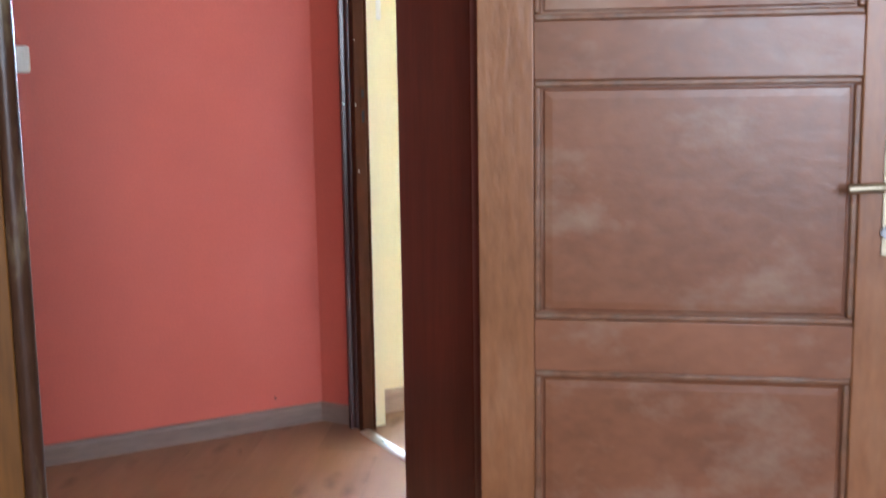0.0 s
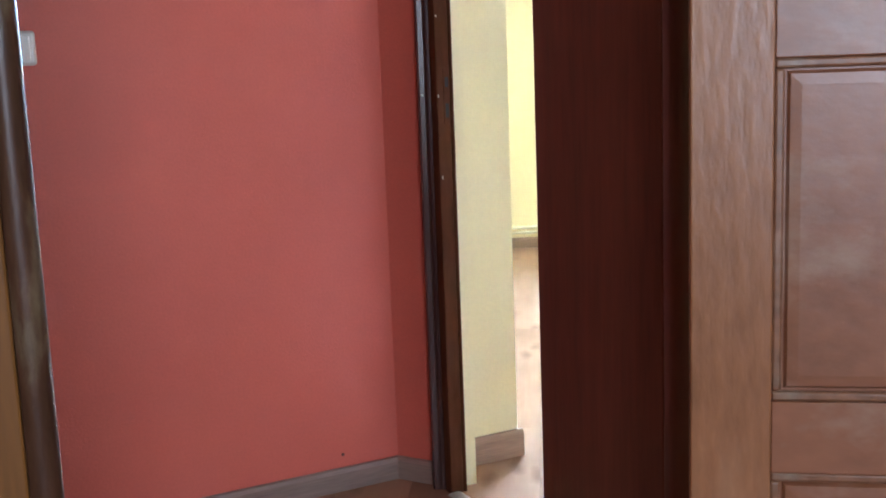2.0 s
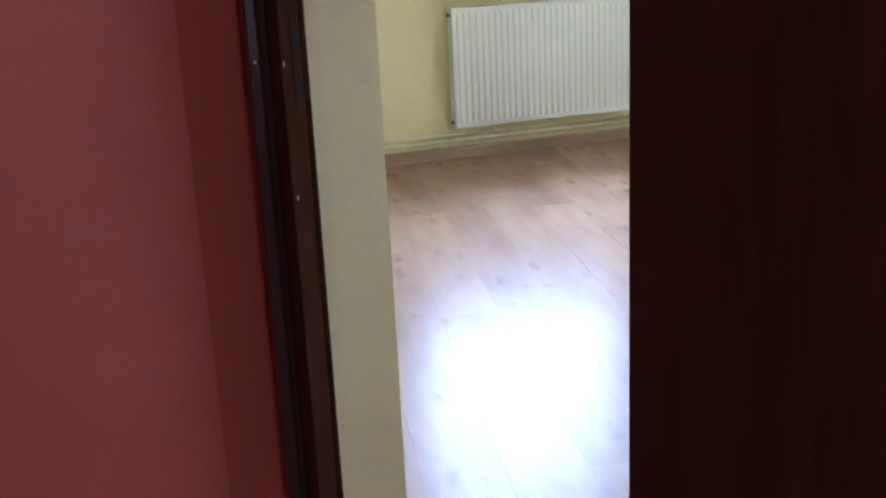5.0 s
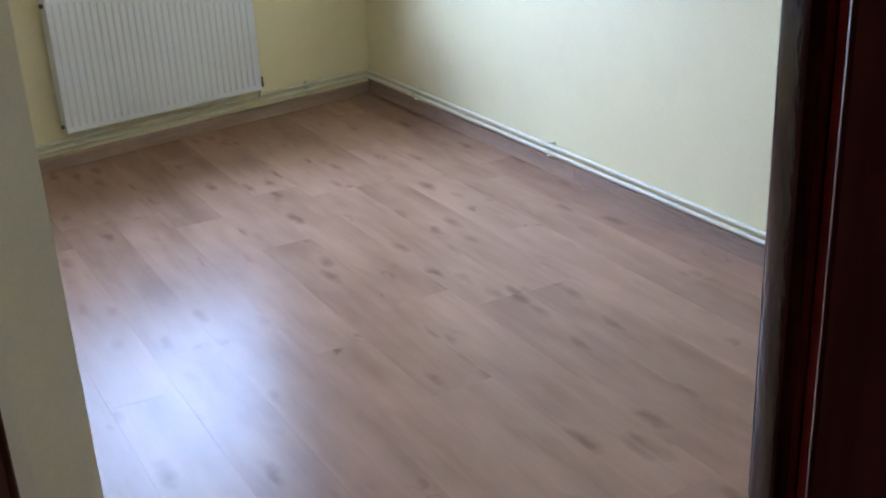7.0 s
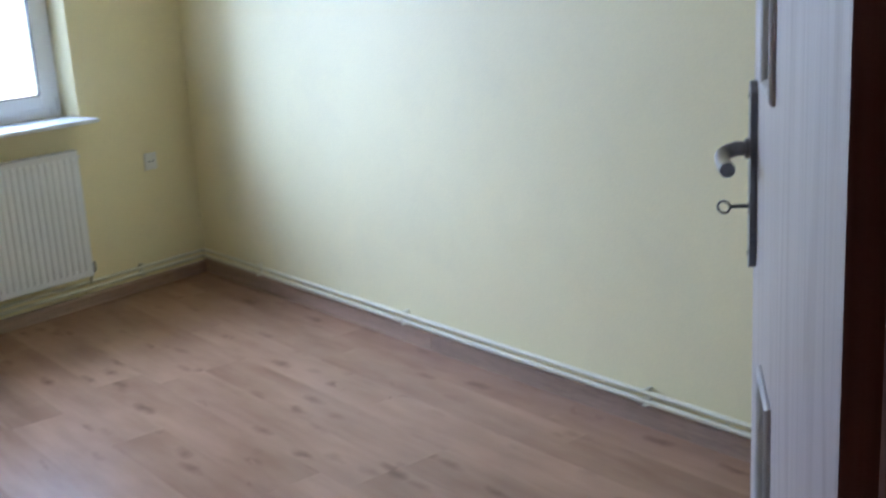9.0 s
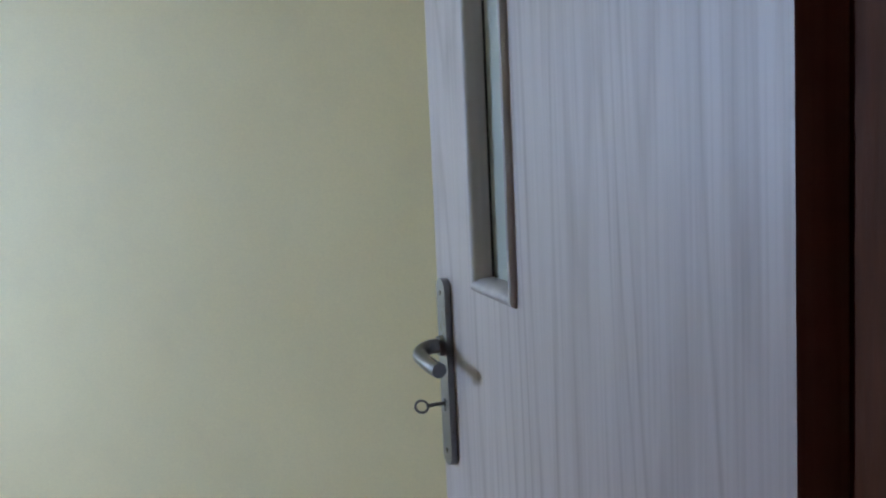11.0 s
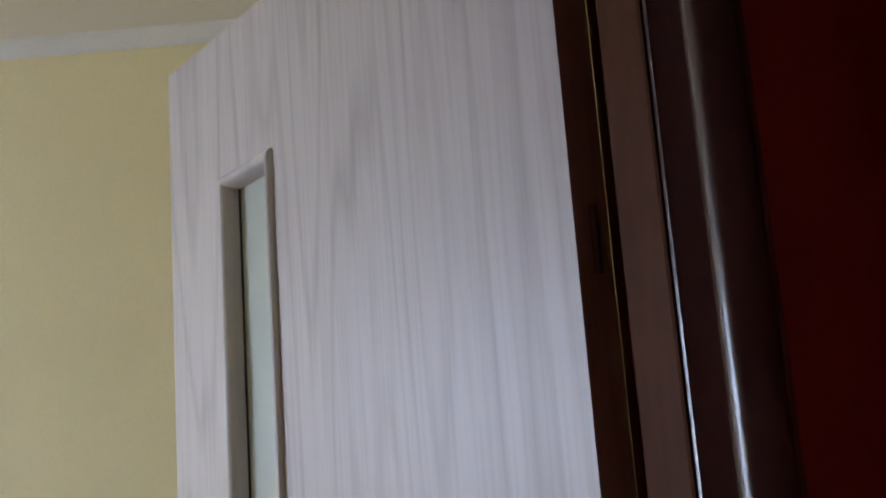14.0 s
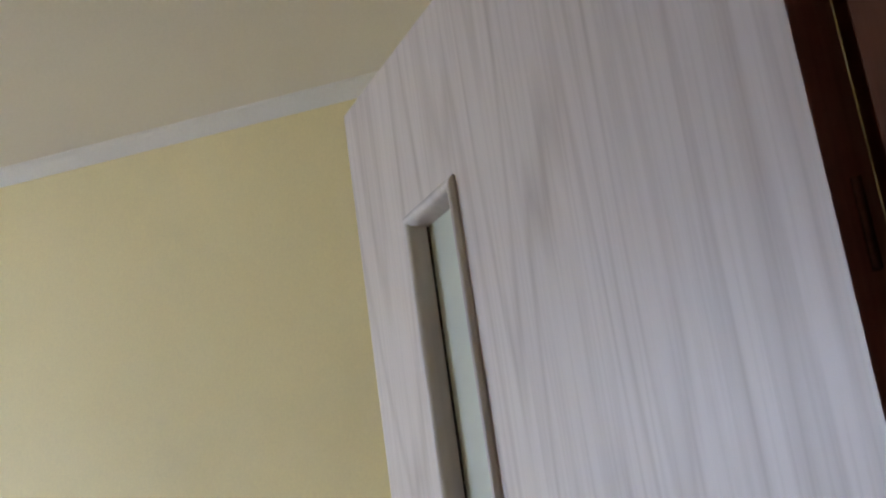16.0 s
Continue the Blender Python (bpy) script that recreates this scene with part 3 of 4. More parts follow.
def moulding(parent, x0, z0, x1, z1, face):
    """A mitred rounded bead round an opening on one face of the door."""
    prof = [(0.011, 0.0), (0.0112, 0.003), (0.009, 0.006), (0.005, 0.0075), (0.001, 0.0065), (-0.003, 0.002), (-0.005, -0.005), (-0.006, -0.012), (-0.0065, -0.0185)]
    sides = (((x0, z0), (x1, z0), (0, -1)), ((x1, z0), (x1, z1), (1, 0)), ((x1, z1), (x0, z1), (0, 1)), ((x0, z1), (x0, z0), (-1, 0)))
    cx, cz = (x0 + x1) / 2, (z0 + z1) / 2
    for (a0, a1), (b0, b1), _ in sides:
        bm = bmesh.new()
        ends = []
        for px, pz in ((a0, a1), (b0, b1)):
            ox, oz = math.copysign(1, px - cx), math.copysign(1, pz - cz)
            ends.append([bm.verts.new((px + ox * w, d * face + (0 if face > 0 else -0.04), pz + oz * w)) for w, d in prof])
        for i in range(len(prof) - 1):
            bm.faces.new((ends[0][i], ends[0][i + 1], ends[1][i + 1], ends[1][i]))
        bm.faces.new((ends[0][-1], ends[0][0], ends[1][0], ends[1][-1]))
        bm.faces.new(ends[0]), bm.faces.new(ends[1])
        part("moulding", bm, LEAF_EDGE, parent, smooth=True)


for z0, z1 in SLOTS:
    moulding(white_door, SX0, z0, SX1, z1, 1)
    moulding(white_door, SX0, z0, SX1, z1, -1)
    block("glass_pane", (SX0 - 0.003, -0.024, z0 - 0.003), (SX1 + 0.003, -0.019, z1 + 0.003), FROST, white_door, 0, "frosted glass pane")
    for gx in (SX0 + 0.0068, SX1 - 0.0088):
        block("glazing_seal", (gx, -0.0189, z0), (gx + 0.002, -0.0165, z1), GAP, white_door)

# handle on its long plate
px = 0.793
PZ0, PZ1 = 1.098, 1.353
bm = bmesh.new()
w = 0.019
outline = []
for cz, a0 in ((PZ1 - 0.015, 0), (PZ0 + 0.015, 180)):
    for k in range(9):
        an = radians(a0 + 180 * k / 8)
        outline.append((px + w * math.cos(an), cz + 0.015 * math.sin(an)))
fr = [bm.verts.new((x, 0.0095, z)) for x, z in outline]
fb = [bm.verts.new((x, 0.0002, z)) for x, z in outline]
n = len(outline)
for i in range(n):
    bm.faces.new((fr[i], fr[(i + 1) % n], fb[(i + 1) % n], fb[i]))
bm.faces.new(fr), bm.faces.new(fb)
bevelled(bm, 0.0014, 2)
plate = part("handle_plate", bm, STEEL, white_door, "satin nickel long back plate", smooth=True)
bm = bmesh.new()
lz = 1.262
path = [(px, 0.008, lz), (px, 0.022, lz), (px, 0.026, lz)]
for k in range(1, 8):
    an = radians(90 * k / 7)
    path.append((px - 0.022 * (1 - math.cos(an)), 0.026 + 0.02 * math.sin(an), lz - 0.001 * k))
path += [(px - 0.045, 0.046, lz - 0.009), (px - 0.07, 0.0445, lz - 0.0105), (px - 0.094, 0.042, lz - 0.011)]
tube_into(bm, path, 0.0098, 16)
part("lever", bm, STEEL, plate, "satin nickel lever", smooth=True)
bm = bmesh.new()
bmesh.ops.create_cone(bm, cap_ends=True, segments=20, radius1=0.0145, radius2=0.013, depth=0.006, matrix=Matrix.Translation((px, 0.0125, lz)) @ Matrix.Rotation(radians(-90), 4, "X"))
part("collar", bm, STEEL, plate, smooth=True)
kz = 1.183
block("keyhole", (px - 0.0025, 0.0093, kz - 0.011), (px + 0.0025, 0.0103, kz + 0.006), BLACK, plate)
for z in (PZ0 + 0.02, PZ1 - 0.02):
    bm = bmesh.new()
    bmesh.ops.create_cone(bm, cap_ends=True, segments=12, radius1=0.0036, radius2=0.003, depth=0.0015, matrix=Matrix.Translation((px, 0.0102, z)) @ Matrix.Rotation(radians(-90), 4, "X"))
    part("screw", bm, DARKSTEEL, plate, smooth=True)
key = empty("key", DOORM @ Matrix.Translation((px, 0.0104, kz)), "small dull steel key standing in the keyhole", "key")
bm = bmesh.new()
tube_into(bm, [(0, 0.0, 0), (0, 0.012, 0), (0, 0.025, -0.001)], 0.0025, 10)
part("shank", bm, DARKSTEEL, key, smooth=True)
bm = bmesh.new()
loop = [(0.0, 0.032 + 0.0078 * math.cos(k), -0.001 + 0.0082 * math.sin(k)) for k in [2 * math.pi * j / 24 for j in range(25)]]
tube_into(bm, [(0.5 * (q[1] - 0.032), q[1], q[2]) for q in loop], 0.0016, 8, caps=False)
part("bow", bm, DARKSTEEL, key, smooth=True)
for z in (0.25, 1.72):
    bm = bmesh.new()
    tube_into(bm, [(-0.0035, -0.02, z - 0.03), (-0.0035, -0.02, z), (-0.0035, -0.02, z + 0.03)], 0.0035, 12)
    hinge = part("hinge", bm, DARKSTEEL, white_door, "dark steel hinge barrel", smooth=True)

# ---- switch on the stub ----
SWX, SWZ = 0.15, 1.33
room_switch = empty("light_switch", pose(SWX, STUBY, SWZ), "white plastic light switch on the yellow wall stub", "light switch")
block("cover", (-0.027, -0.012, -0.033), (0.027, -0.0002, 0.033), PLASTIC, room_switch, 0.004, segments=3)
block("rocker", (-0.018, -0.0155, -0.024), (0.018, -0.0115, 0.024), PLASTIC, room_switch, 0.002)

# ---- first doorway: deep lining, casing, worn panel door ----
frame_1 = empty("door_frame_1", pose(0, 0, 0), "deep red-brown timber door lining with worn casings", "door frame", "", "structure")
H1 = 2.07
for x0, x1, nm in ((D1R, D1R + 0.0295, "lining_board"), (D1L - 0.0295, D1L, "lining_board")):
    block(nm, (x0, -1.405, 0), (x1, -1.074, H1), LINING, frame_1, 0.003)
block("head_lining", (D1L, -1.405, H1), (D1R, -1.074, H1 + 0.0295), LINING, frame_1, 0.003)
for sgn, x0 in ((1, D1R), (-1, D1L)):
    bm = bmesh.new()
    profile_into(bm, [(x0 + sgn * 0.0295, -1.406), (x0 + sgn * 0.001, -1.406), (x0 - sgn * 0.003, -1.412), (x0 - sgn * 0.004, -1.44), (x0 - sgn * 0.001, -1.453), (x0 + sgn * 0.004, -1.46), (x0 + sgn * 0.004, -1.4685), (x0 + sgn * 0.0295, -1.4685)], 0, H1)
    bevelled(bm, 0.001, 1)
    part("rebate", bm, LINING if sgn > 0 else BEAD, frame_1, smooth=True)
bm = bmesh.new()
profile_into(bm, [(D1L + 0.002, -1.4702), (D1L + 0.004, -1.4745), (D1L + 0.001, -1.482), (D1L - 0.006, -1.4865), (D1L - 0.018, -1.4875), (D1L - 0.026, -1.484), (D1L - 0.03, -1.479), (D1L - 0.03, -1.4702)], 0, H1 + 0.03)
part("bead", bm, BEAD, frame_1, "dark scuffed bead along the casing", smooth=True)
block("casing", (D1L - 0.078, -1.482, 0), (D1L - 0.0305, -1.4702, H1 + 0.09), CASING, frame_1, 0.004)
block("casing", (D1R + 0.0005, -1.482, 0), (D1R + 0.085, -1.4702, H1 + 0.09), LINING, frame_1, 0.004)
block("head_casing", (D1L - 0.0303, -1.482, H1 + 0.031), (D1R + 0.0, -1.4702, H1 + 0.09), CASING, frame_1, 0.004)

hg = Vector((-0.327, -1.532))
dx = Vector((0.7911, -0.6117))
PANELM = basis(hg, dx, Vector((0.6117, 0.7911)))
old_door = empty("panel_door", PANELM, "worn brown varnished panel door standing wide open", "door")
DW = 0.81
S0, S1 = 0.105, 0.683
LEVELS = ((0.075, 0.558), (0.657, 1.105), (1.212, 1.80))
block("stile", (0, 0, 0.012), (S0, 0.04, 1.99), WORN_UP, old_door, 0.003)
block("stile", (S1, 0, 0.012), (DW, 0.04, 1.99), WORN_UP, old_door, 0.003)
cuts = [0.012] + [z for lv in LEVELS for z in lv] + [1.99]
for z0, z1 in zip(cuts[0::2], cuts[1::2]):
    block("rail", (S0, 0.0006, z0), (S1, 0.0394, z1), WORN, old_door, 0.002)
for z0, z1 in LEVELS:
    bm = bmesh.new()
    w_, h_ = (S1 - S0) / 2, (z1 - z0) / 2
    levels = [(0.0, 0.014), (0.016, 0.014), (0.020, 0.0085), (0.034, 0.0075)]
    rings = []
    for inset, y in levels:
        rings.append([bm.verts.new((sx * (w_ - inset), y, sz * (h_ - inset))) for sx, sz in ((-1, -1), (1, -1), (1, 1), (-1, 1))])
    for q, r in zip(rings, rings[1:]):
        for i in range(4):
            bm.faces.new((q[i], q[(i + 1) % 4], r[(i + 1) % 4], r[i]))
    bm.faces.new(rings[-1])
    back = [bm.verts.new((sx * w_, 0.034, sz * h_)) for sx, sz in ((-1, -1), (1, -1), (1, 1), (-1, 1))]
    for i in range(4):
        bm.faces.new((rings[0][i], rings[0][(i + 1) % 4], back[(i + 1) % 4], back[i]))
    bm.faces.new(back)
    panel = part("panel", bm, WORN, old_door, "scuffed recessed wooden panel", m=Matrix.Translation(((S0 + S1) / 2, 0, (z0 + z1) / 2)))
    for (lo, hi) in (((S0, z0), (S1, z0 + 0.013)), ((S0, z1 - 0.013), (S1, z1)), ((S0, z0 + 0.013), (S0 + 0.013, z1 - 0.013)), ((S1 - 0.013, z0 + 0.013), (S1, z1 - 0.013))):
        block("bead", (lo[0], 0.0035, lo[1]), (hi[0], 0.0138, hi[1]), GROOVE, old_door, 0.004, segments=3)
    block("panel_back", (S0, 0.0341, z0), (S1, 0.036, z1), WORN, old_door)
bm = bmesh.new()
lz = 0.913
tube_into(bm, [(0.733, 0, lz), (0.733, -0.03, lz), (0.729, -0.042, lz), (0.716, -0.047, lz), (0.691, -0.048, lz - 0.001), (0.657, -0.047, lz - 0.003)], 0.0085, 14)
part("lever", bm, BRASS, old_door, "worn brass lever handle", smooth=True)
block("escutcheon", (0.7235, -0.004, 0.786), (0.751, -0.0003, 0.996), BRASS, old_door, 0.0015, "worn brass plate")
bm = bmesh.new()
bmesh.ops.create_cone(bm, cap_ends=True, segments=20, radius1=0.012, radius2=0.011, depth=0.005, matrix=Matrix.Translation((0.7325, -0.0065, 0.829)) @ Matrix.Rotation(radians(90), 4, "X"))
part("lock_cylinder", bm, STEEL, old_door, smooth=True)

# ---- corridor fittings ----
switch = empty("light_switch", pose(-0.93, 0, 1.18), "white rounded plastic switch box on the red wall", "light switch")
block("cover", (-0.038, -0.022, -0.038), (0.038, -0.0002, 0.038), PLASTIC, switch, 0.009, segments=4)
block("rocker", (-0.024, -0.0265, -0.026), (0.024, -0.0215, 0.026), PLASTIC, switch, 0.003)
spot = Matrix.Translation((-0.21, -0.0002, 0.096))
bm = bmesh.new()
bmesh.ops.create_cone(bm, cap_ends=True, segments=9, radius1=0.006, radius2=0.003, depth=0.002, matrix=spot @ Matrix.Rotation(radians(90), 4, "X"))
tagged(part("wall_plug", bm, LINING), "small brown plug hole stain low on the red wall", "wall plug")

# ---- window room: radiator ----
R0, R1, RZ0, RZ1 = 0.743, 1.754, 0.172, 0.777
radiator = empty("radiator", RAD @ Matrix.Translation((0, 0, 0)), "white enamelled panel radiator with vertical ribs below the window", "radiator")
bm = bmesh.new()
ribs = 29
step = (R1 - R0 - 0.03) / ribs
cols = [R0]
depth_at = [0.0]
for i in range(ribs):
    a0 = R0 + 0.015 + i * step
    for fx, dp in ((0.0, 0.0), (0.2, 0.0), (0.34, 1.0), (0.66, 1.0), (0.8, 0.0)):
        cols.append(a0 + fx * step)
        depth_at.append(dp)
cols += [R1 - 0.015, R1]
depth_at += [0.0, 0.0]
rows = [(RZ0, -0.004, 0), (RZ0 + 0.004, 0.0, 0), (RZ0 + 0.028, 0.0, 0), (RZ0 + 0.045, 0.0, 1), (RZ1 - 0.045, 0.0, 1), (RZ1 - 0.028, 0.0, 0), (RZ1 - 0.004, 0.0, 0), (RZ1, -0.004, 0)]
lattice = [[bm.verts.new((x, 0.1 + off + 0.006 * dp * on, z)) for x, dp in zip(cols, depth_at)] for z, off, on in rows]
for q, r in zip(lattice, lattice[1:]):
    for i in range(len(cols) - 1):
        bm.faces.new((q[i], q[i + 1], r[i + 1], r[i]))
part("front_panel", bm, ENAMEL, radiator, smooth=True)
block("body", (R0 + 0.006, 0.062, RZ0 + 0.004), (R1 - 0.006, 0.0955, RZ1 - 0.012), ENAMEL, radiator, 0.003)
block("back_panel", (R0 + 0.006, 0.036, RZ0 + 0.004), (R1 - 0.006, 0.048, RZ1 - 0.012), ENAMEL, radiator, 0.003)
for x0 in (R0 - 0.003, R1 + 0.0005):
    block("side_cover", (x0, 0.034, RZ0 + 0.006), (x0 + 0.0025, 0.0985, RZ1 + 0.002), ENAMEL, radiator, 0.0008)
for i in range(30):
    x0 = R0 + 0.012 + i * (R1 - R0 - 0.024) / 30
    block("grille_slat", (x0, 0.036, RZ1 - 0.004), (x0 + 0.018, 0.097, RZ1 + 0.0), ENAMEL, radiator)
bm = bmesh.new()
tube_into(bm, [(R0 - 0.002, 0.07, RZ1 - 0.035), (R0 - 0.012, 0.07, RZ1 - 0.035), (R0 - 0.024, 0.07, RZ1 - 0.035)], 0.0095, 12)
part("vent_plug", bm, PLASTIC, radiator, "white vent plug", smooth=True)
bm = bmesh.new()
tube_into(bm, [(R1 + 0.003, 0.07, RZ1 - 0.035), (R1 + 0.01, 0.07, RZ1 - 0.035), (R1 + 0.017, 0.07, RZ1 - 0.035)], 0.0095, 12)
part("blind_plug", bm, DARKSTEEL, radiator, "dull steel plug", smooth=True)
bm = bmesh.new()
tube_into(bm, [(R1 + 0.003, 0.07, RZ0 + 0.03), (R1 + 0.007, 0.07, RZ0 + 0.03), (R1 + 0.014, 0.07, RZ0 + 0.03)], 0.009, 12)
part("blind_plug", bm, DARKSTEEL, radiator, smooth=True)
bm = bmesh.new()
tube_into(bm, [(R0 - 0.002, 0.07, RZ0 + 0.03), (R0 - 0.012, 0.07, RZ0 + 0.03), (R0 - 0.019, 0.068, RZ0 + 0.026), (R0 - 0.022, 0.06, RZ0 + 0.012), (R0 - 0.022, 0.045, RZ0 - 0.01), (R0 - 0.022, 0.03, 0.12)], 0.0075, 12)
part("valve_tail", bm, PIPE, radiator, smooth=True)
bm = bmesh.new()
tube_into(bm, [(R0 - 0.02, 0.07, RZ0 + 0.012), (R0 - 0.02, 0.07, RZ0 + 0.03), (R0 - 0.02, 0.07, RZ0 + 0.06)], 0.0115, 14)
part("valve", bm, DARKSTEEL, radiator, "dull steel shut-off valve", smooth=True)
for x0 in (R0 + 0.15, R1 - 0.17):
    block("bracket", (x0, 0.0005, RZ0 + 0.03), (x0 + 0.025, 0.0355, RZ1 - 0.06), ENAMEL, radiator, 0.001)

# ---- heating pipes along both walls ----
for off, z in ((0.026, 0.1255), (0.026, 0.0955)):
    bm = bmesh.new()
    pts = [on_long(5.26, off, z), on_long(3.4, off, z), on_long(2.4, off, z), on_long(1.2, off, z), on_long(off + 0.045, off, z)]
    cnr = COR + SN * off * 1.25 + SD * off * 0.9
    a_, b_ = on_long(off + 0.045, off, z), on_rad(off + 0.05, off, z)
    corner_pt = Vector((cnr.x, cnr.y, z))
    for k in range(1, 6):
        f = k / 6
        pts.append(a_ * (1 - f) ** 2 + corner_pt * 2 * f * (1 - f) + b_ * f * f)
    pts += [b_, on_rad(1.2, off, z), on_rad(2.6, off, z), on_rad(rl - 0.04, off, z)]
    tube_into(bm, pts, 0.0088, 12)
    tagged(part("heating_pipe", bm, PIPE, smooth=True), "cream-painted heating pipe running above the skirting", "pipe", "heating pipes")
for i, (frame_m, sgn, s_) in enumerate(((LONG, -1, 0.591), (LONG, -1, 1.763), (LONG, -1, 3.056), (RAD, 1, 0.42), (RAD, 1, 2.25))):
    clip = empty("pipe_clip", frame_m @ Matrix.Translation((sgn * s_, 0, 0.1105)), "small cream plastic clip holding the two pipes", "pipe clip", "pipe clips")
    block("clip_base", (-0.008, 0.0003, -0.03), (0.008, 0.0165, 0.03), PIPE, clip, 0.002)
    block("clip_arm", (-0.0085, 0.0165, 0.0255), (0.0085, 0.039, 0.0295), PIPE, clip, 0.001)
    block("clip_arm", (-0.0085, 0.0165, -0.0285), (0.0085, 0.039, -0.0245), PIPE, clip, 0.001)
    block("clip_nose", (-0.0085, 0.0352, -0.004), (0.0085, 0.039, 0.004), PIPE, clip, 0.001)

# ---- sockets ----
for nm, s_, z, w_, h_, lb in (("wall_socket", 0.282, 0.642, 0.074, 0.086, "white double wall socket beside the radiator"),
                              ("wall_socket", 2.24, 1.045, 0.078, 0.066, "white wall socket beside the window")):
    so = empty(nm, RAD @ Matrix.Translation((s_, 0, z)), lb, "socket", "wall sockets")
    block("cover", (-w_ / 2, 0.0003, -h_ / 2), (w_ / 2, 0.012, h_ / 2), PLASTIC, so, 0.004, segments=3)
    for hx in (-0.011, 0.011):
        bm = bmesh.new()
        bmesh.ops.create_cone(bm, cap_ends=True, segments=16, radius1=0.0045, radius2=0.0045, depth=0.002, matrix=Matrix.Translation((hx, 0.0122, 0)) @ Matrix.Rotation(radians(90), 4, "X"))
        part("pin_hole", bm, BLACK, so, smooth=True)

# ---- window ----
window = empty("window_1", RAD, "white plastic casement window in a pale reveal", "window", "", "structure")
FO, FI = -0.20, -0.135
fw = 0.058
x0, x1, z0, z1 = WIN0 + 0.003, WIN1 - 0.003, WINZ0 + 0.003, WINZ1 - 0.003
for nm, lo, hi in (("window_frame", (x0, FO, z0), (x0 + fw, FI, z1)), ("window_frame", (x1 - fw, FO, z0), (x1, FI, z1)),
                   ("window_frame", (x0 + fw, FO, z0), (x1 - fw, FI, z0 + fw)), ("window_frame", (x0 + fw, FO, z1 - fw), (x1 - fw, FI, z1))):
    block(nm, lo, hi, PVC, window, 0.004)
for a0, a1 in ((x0 + fw - 0.012, x1 - fw + 0.012),):
    b0, b1 = z0 + fw - 0.012, z1 - fw + 0.012
    sw = 0.062
    SO, SI = FI - 0.005, FI + 0.018
    sash = block("sash", (a0, SO, b0), (a0 + sw, SI, b1), PVC, window, 0.005)
    block("sash", (a1 - sw, SO, b0), (a1, SI, b1), PVC, window, 0.005)
    block("sash", (a0 + sw, SO, b0), (a1 - sw, SI, b0 + sw), PVC, window, 0.005)
    block("sash", (a0 + sw, SO, b1 - sw), (a1 - sw, SI, b1), PVC, window, 0.005)
    for sx in (a0 + sw, a1 - sw - 0.004):
        block("gasket", (sx, SO + 0.001, b0 + sw), (sx + 0.004, SI - 0.004, b1 - sw), GAP, window)
    block("gasket", (a0 + sw, SO + 0.001, b0 + sw), (a1 - sw, SI - 0.004, b0 + sw + 0.004), GAP, window)
    pane = block("pane", (a0 + sw, SO + 0.002, b0 + sw), (a1 - sw, SO + 0.006, b1 - sw), PANE, window)
    pane.visible_shadow = False
bm = bmesh.new()
tube_into(bm, [(x0 + 0.022, FI + 0.012, z0 + 0.03), (x0 + 0.022, FI + 0.012, z0 + 0.06), (x0 + 0.022, FI + 0.012, z0 + 0.09)], 0.007, 10)
part("hinge", bm, PVC, window, smooth=True)
sill = block("window_sill", (WIN0 - 0.015, FI + 0.001, WINZ0 - 0.018), (WIN1 + 0.015, 0.152, WINZ0 + 0.0025), PVC, None, 0.006, m=RAD)
tagged(sill, "white plastic window sill over the radiator", "window sill", "", "structure")

win_a = empty("window_2", pose(-1.75, AY, 0), "white casement window of the first room", "window", "", "structure")
for lo, hi in (((-0.79, -0.15, 0.905), (-0.73, -0.1, 2.295)), ((0.73, -0.15, 0.905), (0.79, -0.1, 2.295)), ((-0.73, -0.15, 0.905), (0.73, -0.1, 0.965)), ((-0.73, -0.15, 2.235), (0.73, -0.1, 2.295)), ((-0.035, -0.15, 0.965), (0.035, -0.1, 2.235))):
    block("window_frame", lo, hi, PVC, win_a, 0.004)

garden = block("backdrop", (-7, -6.3, -3.0), (9, -6.2, 1.6), GARDEN, None, 0, m=RAD)
tagged(garden, "bright hazy garden beyond the window", "backdrop", "", "structure")
bm = bmesh.new()
box_into(bm, (-60, -60, -3.3), (60, 60, -3.05))
tagged(part("ground", bm, CONCRETE), "grey ground far below the window", "ground", "", "structure")

# ---- laminate boards ----


def clip_half(poly, p, nrm):
    out = []
    for i in range(len(poly)):
        a, b = poly[i], poly[(i + 1) % len(poly)]
        da, db = (a - p).dot(nrm), (b - p).dot(nrm)
        if da >= 0:
            out.append(a)
        if (da >= 0) != (db >= 0):
            out.append(a + (b - a) * (da / (da - db)))
    return out


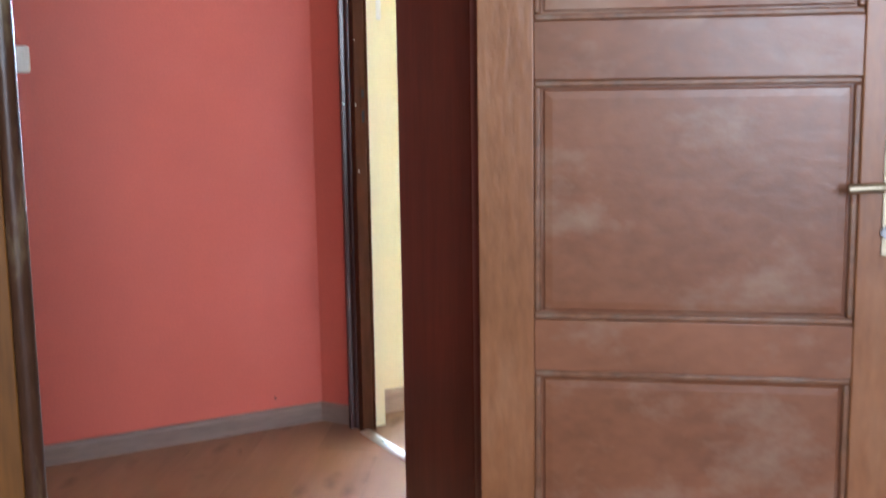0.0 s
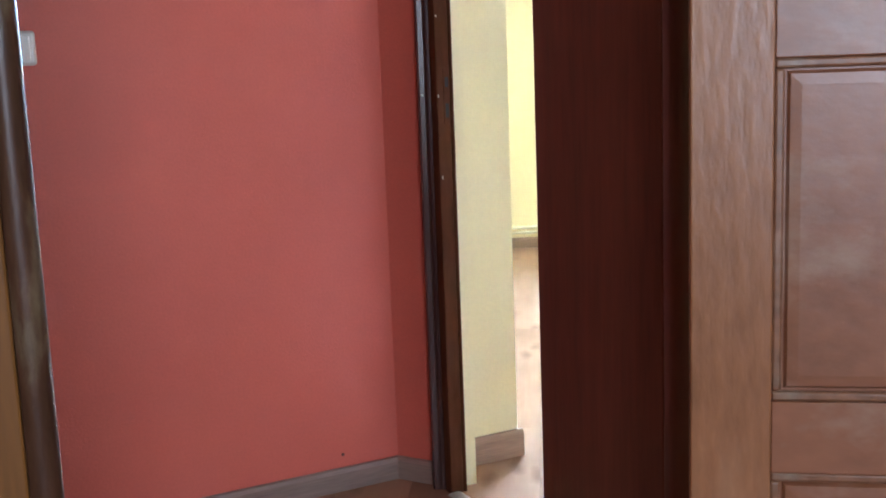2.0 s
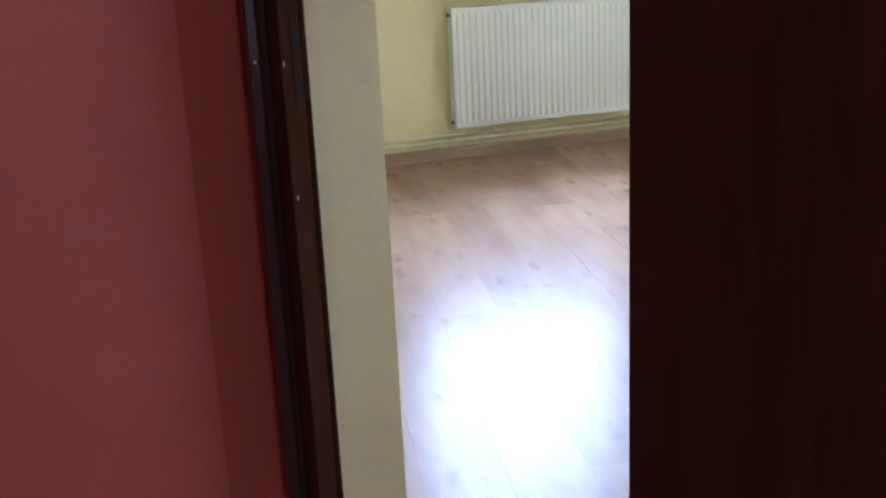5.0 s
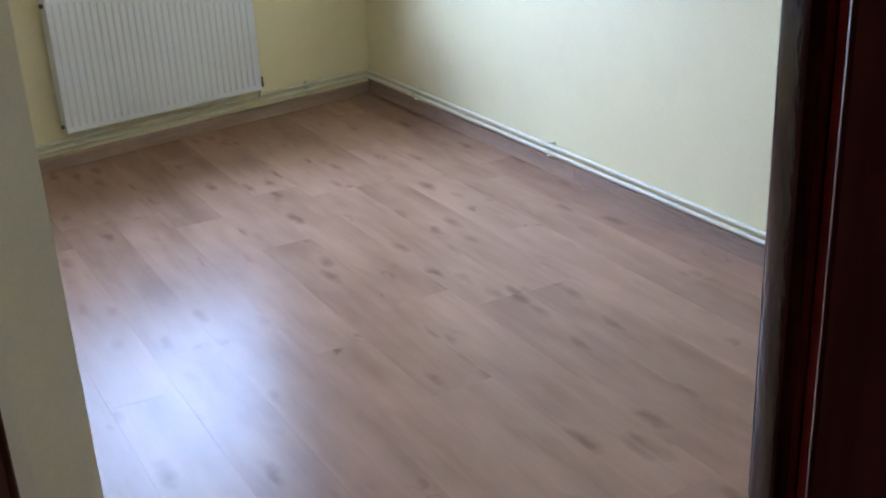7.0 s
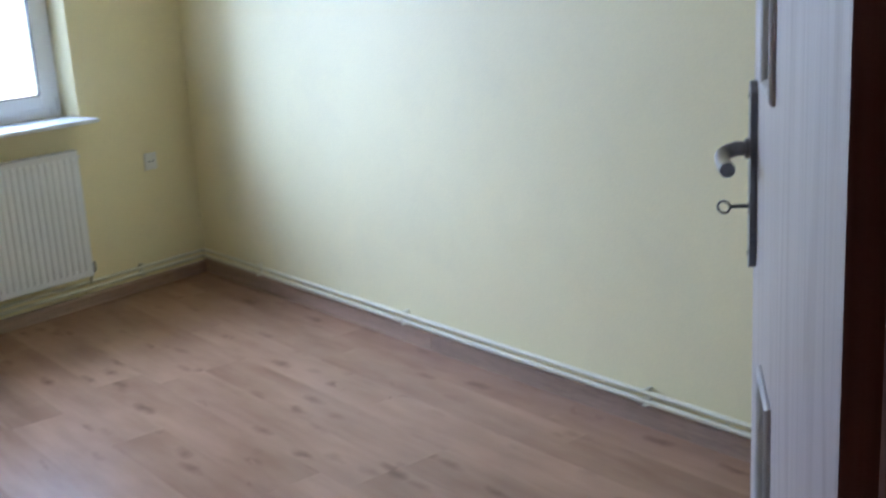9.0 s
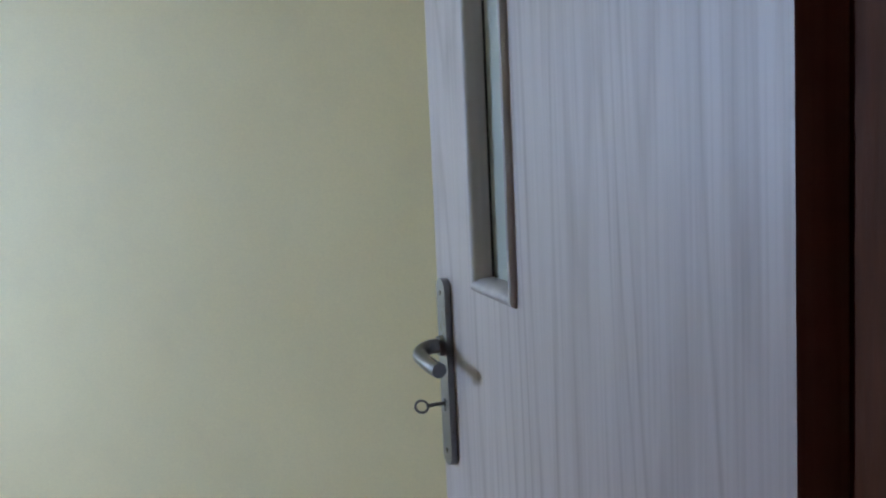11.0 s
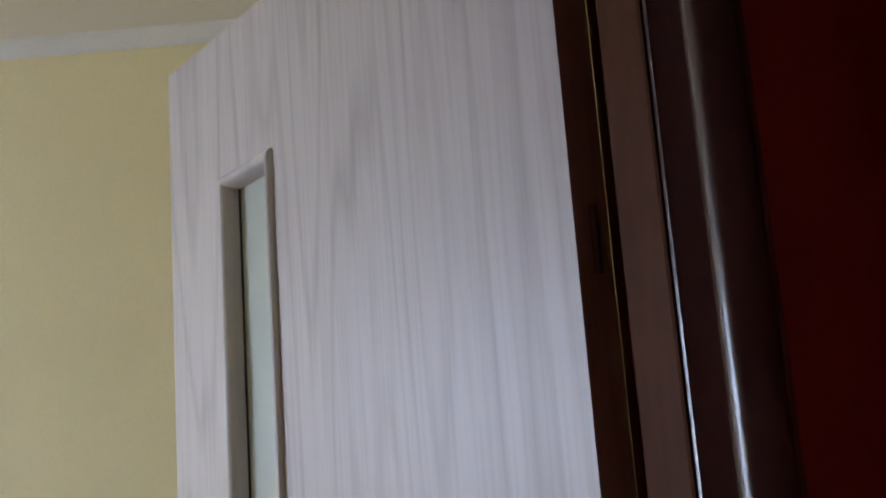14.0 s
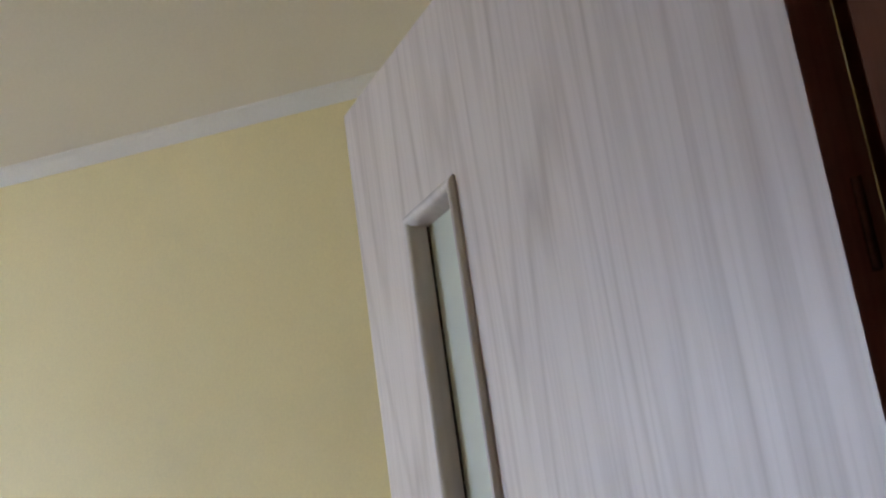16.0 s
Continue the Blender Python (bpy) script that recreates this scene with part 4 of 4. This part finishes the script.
def boards(floor, hull, origin, direction, mat, width, length, seed):
    """Staggered boards along a direction, cut to a convex outline; each has its own eased edges."""
    rng = random.Random(seed)
    d_ = direction.normalized()
    n_ = Vector((-d_.y, d_.x))
    loc = [((p - origin).dot(d_), (p - origin).dot(n_)) for p in hull]
    v0, v1 = min(q[1] for q in loc), max(q[1] for q in loc)
    u0, u1 = min(q[0] for q in loc), max(q[0] for q in loc)
    area = sum(loc[i][0] * loc[(i + 1) % len(loc)][1] - loc[(i + 1) % len(loc)][0] * loc[i][1] for i in range(len(loc)))
    sgn = 1 if area > 0 else -1
    angle = math.degrees(math.atan2(d_.y, d_.x))
    k = math.floor(v0 / width)
    while k * width < v1:
        u = u0 - length * rng.uniform(0.1, 0.95)
        while u < u1:
            gap = 0.00012
            poly = [Vector(q) for q in ((u + gap, k * width + gap), (u + length - gap, k * width + gap), (u + length - gap, (k + 1) * width - gap), (u + gap, (k + 1) * width - gap))]
            for i in range(len(loc)):
                a, b = Vector(loc[i]), Vector(loc[(i + 1) % len(loc)])
                e = (b - a) * sgn
                poly = clip_half(poly, a, Vector((-e.y, e.x))) if poly else poly
            if len(poly) >= 3:
                cu, cv = u + length / 2, (k + 0.5) * width
                bm = bmesh.new()
                mx = sum((p for p in poly), Vector((0, 0))) / len(poly)
                rings = []
                for z, inset in ((-0.011, 0.0), (-0.0001, 0.0), (0.0, 0.0001)):
                    rings.append([bm.verts.new((p.x - cu - math.copysign(inset, p.x - mx.x), p.y - cv - math.copysign(inset, p.y - mx.y), z)) for p in poly])
                for q, r in zip(rings, rings[1:]):
                    for i in range(len(poly)):
                        bm.faces.new((q[i], q[(i + 1) % len(poly)], r[(i + 1) % len(poly)], r[i]))
                bm.faces.new(rings[-1])
                w_ = origin + d_ * cu + n_ * cv
                part("plank", bm, mat, floor, m=pose(w_.x, w_.y, rng.uniform(-0.0001, 0.00005), 0, 0, angle))
            u += length
        k += 1


floor_1 = empty("floor", pose(0, 0, 0), "knotty oak laminate floor with soft window shine", "floor", "", "structure")
boards(floor_1, [Vector(p) for p in ((0.012, NEAR - 0.02), (JOG - 0.1, DEEP), (near_x + 0.02, DEEP), (COR.x, COR.y), (STUB - 0.05, far_y), (0.012, 0.05))], COR, -SD, OAK, 0.193, 1.285, 11)
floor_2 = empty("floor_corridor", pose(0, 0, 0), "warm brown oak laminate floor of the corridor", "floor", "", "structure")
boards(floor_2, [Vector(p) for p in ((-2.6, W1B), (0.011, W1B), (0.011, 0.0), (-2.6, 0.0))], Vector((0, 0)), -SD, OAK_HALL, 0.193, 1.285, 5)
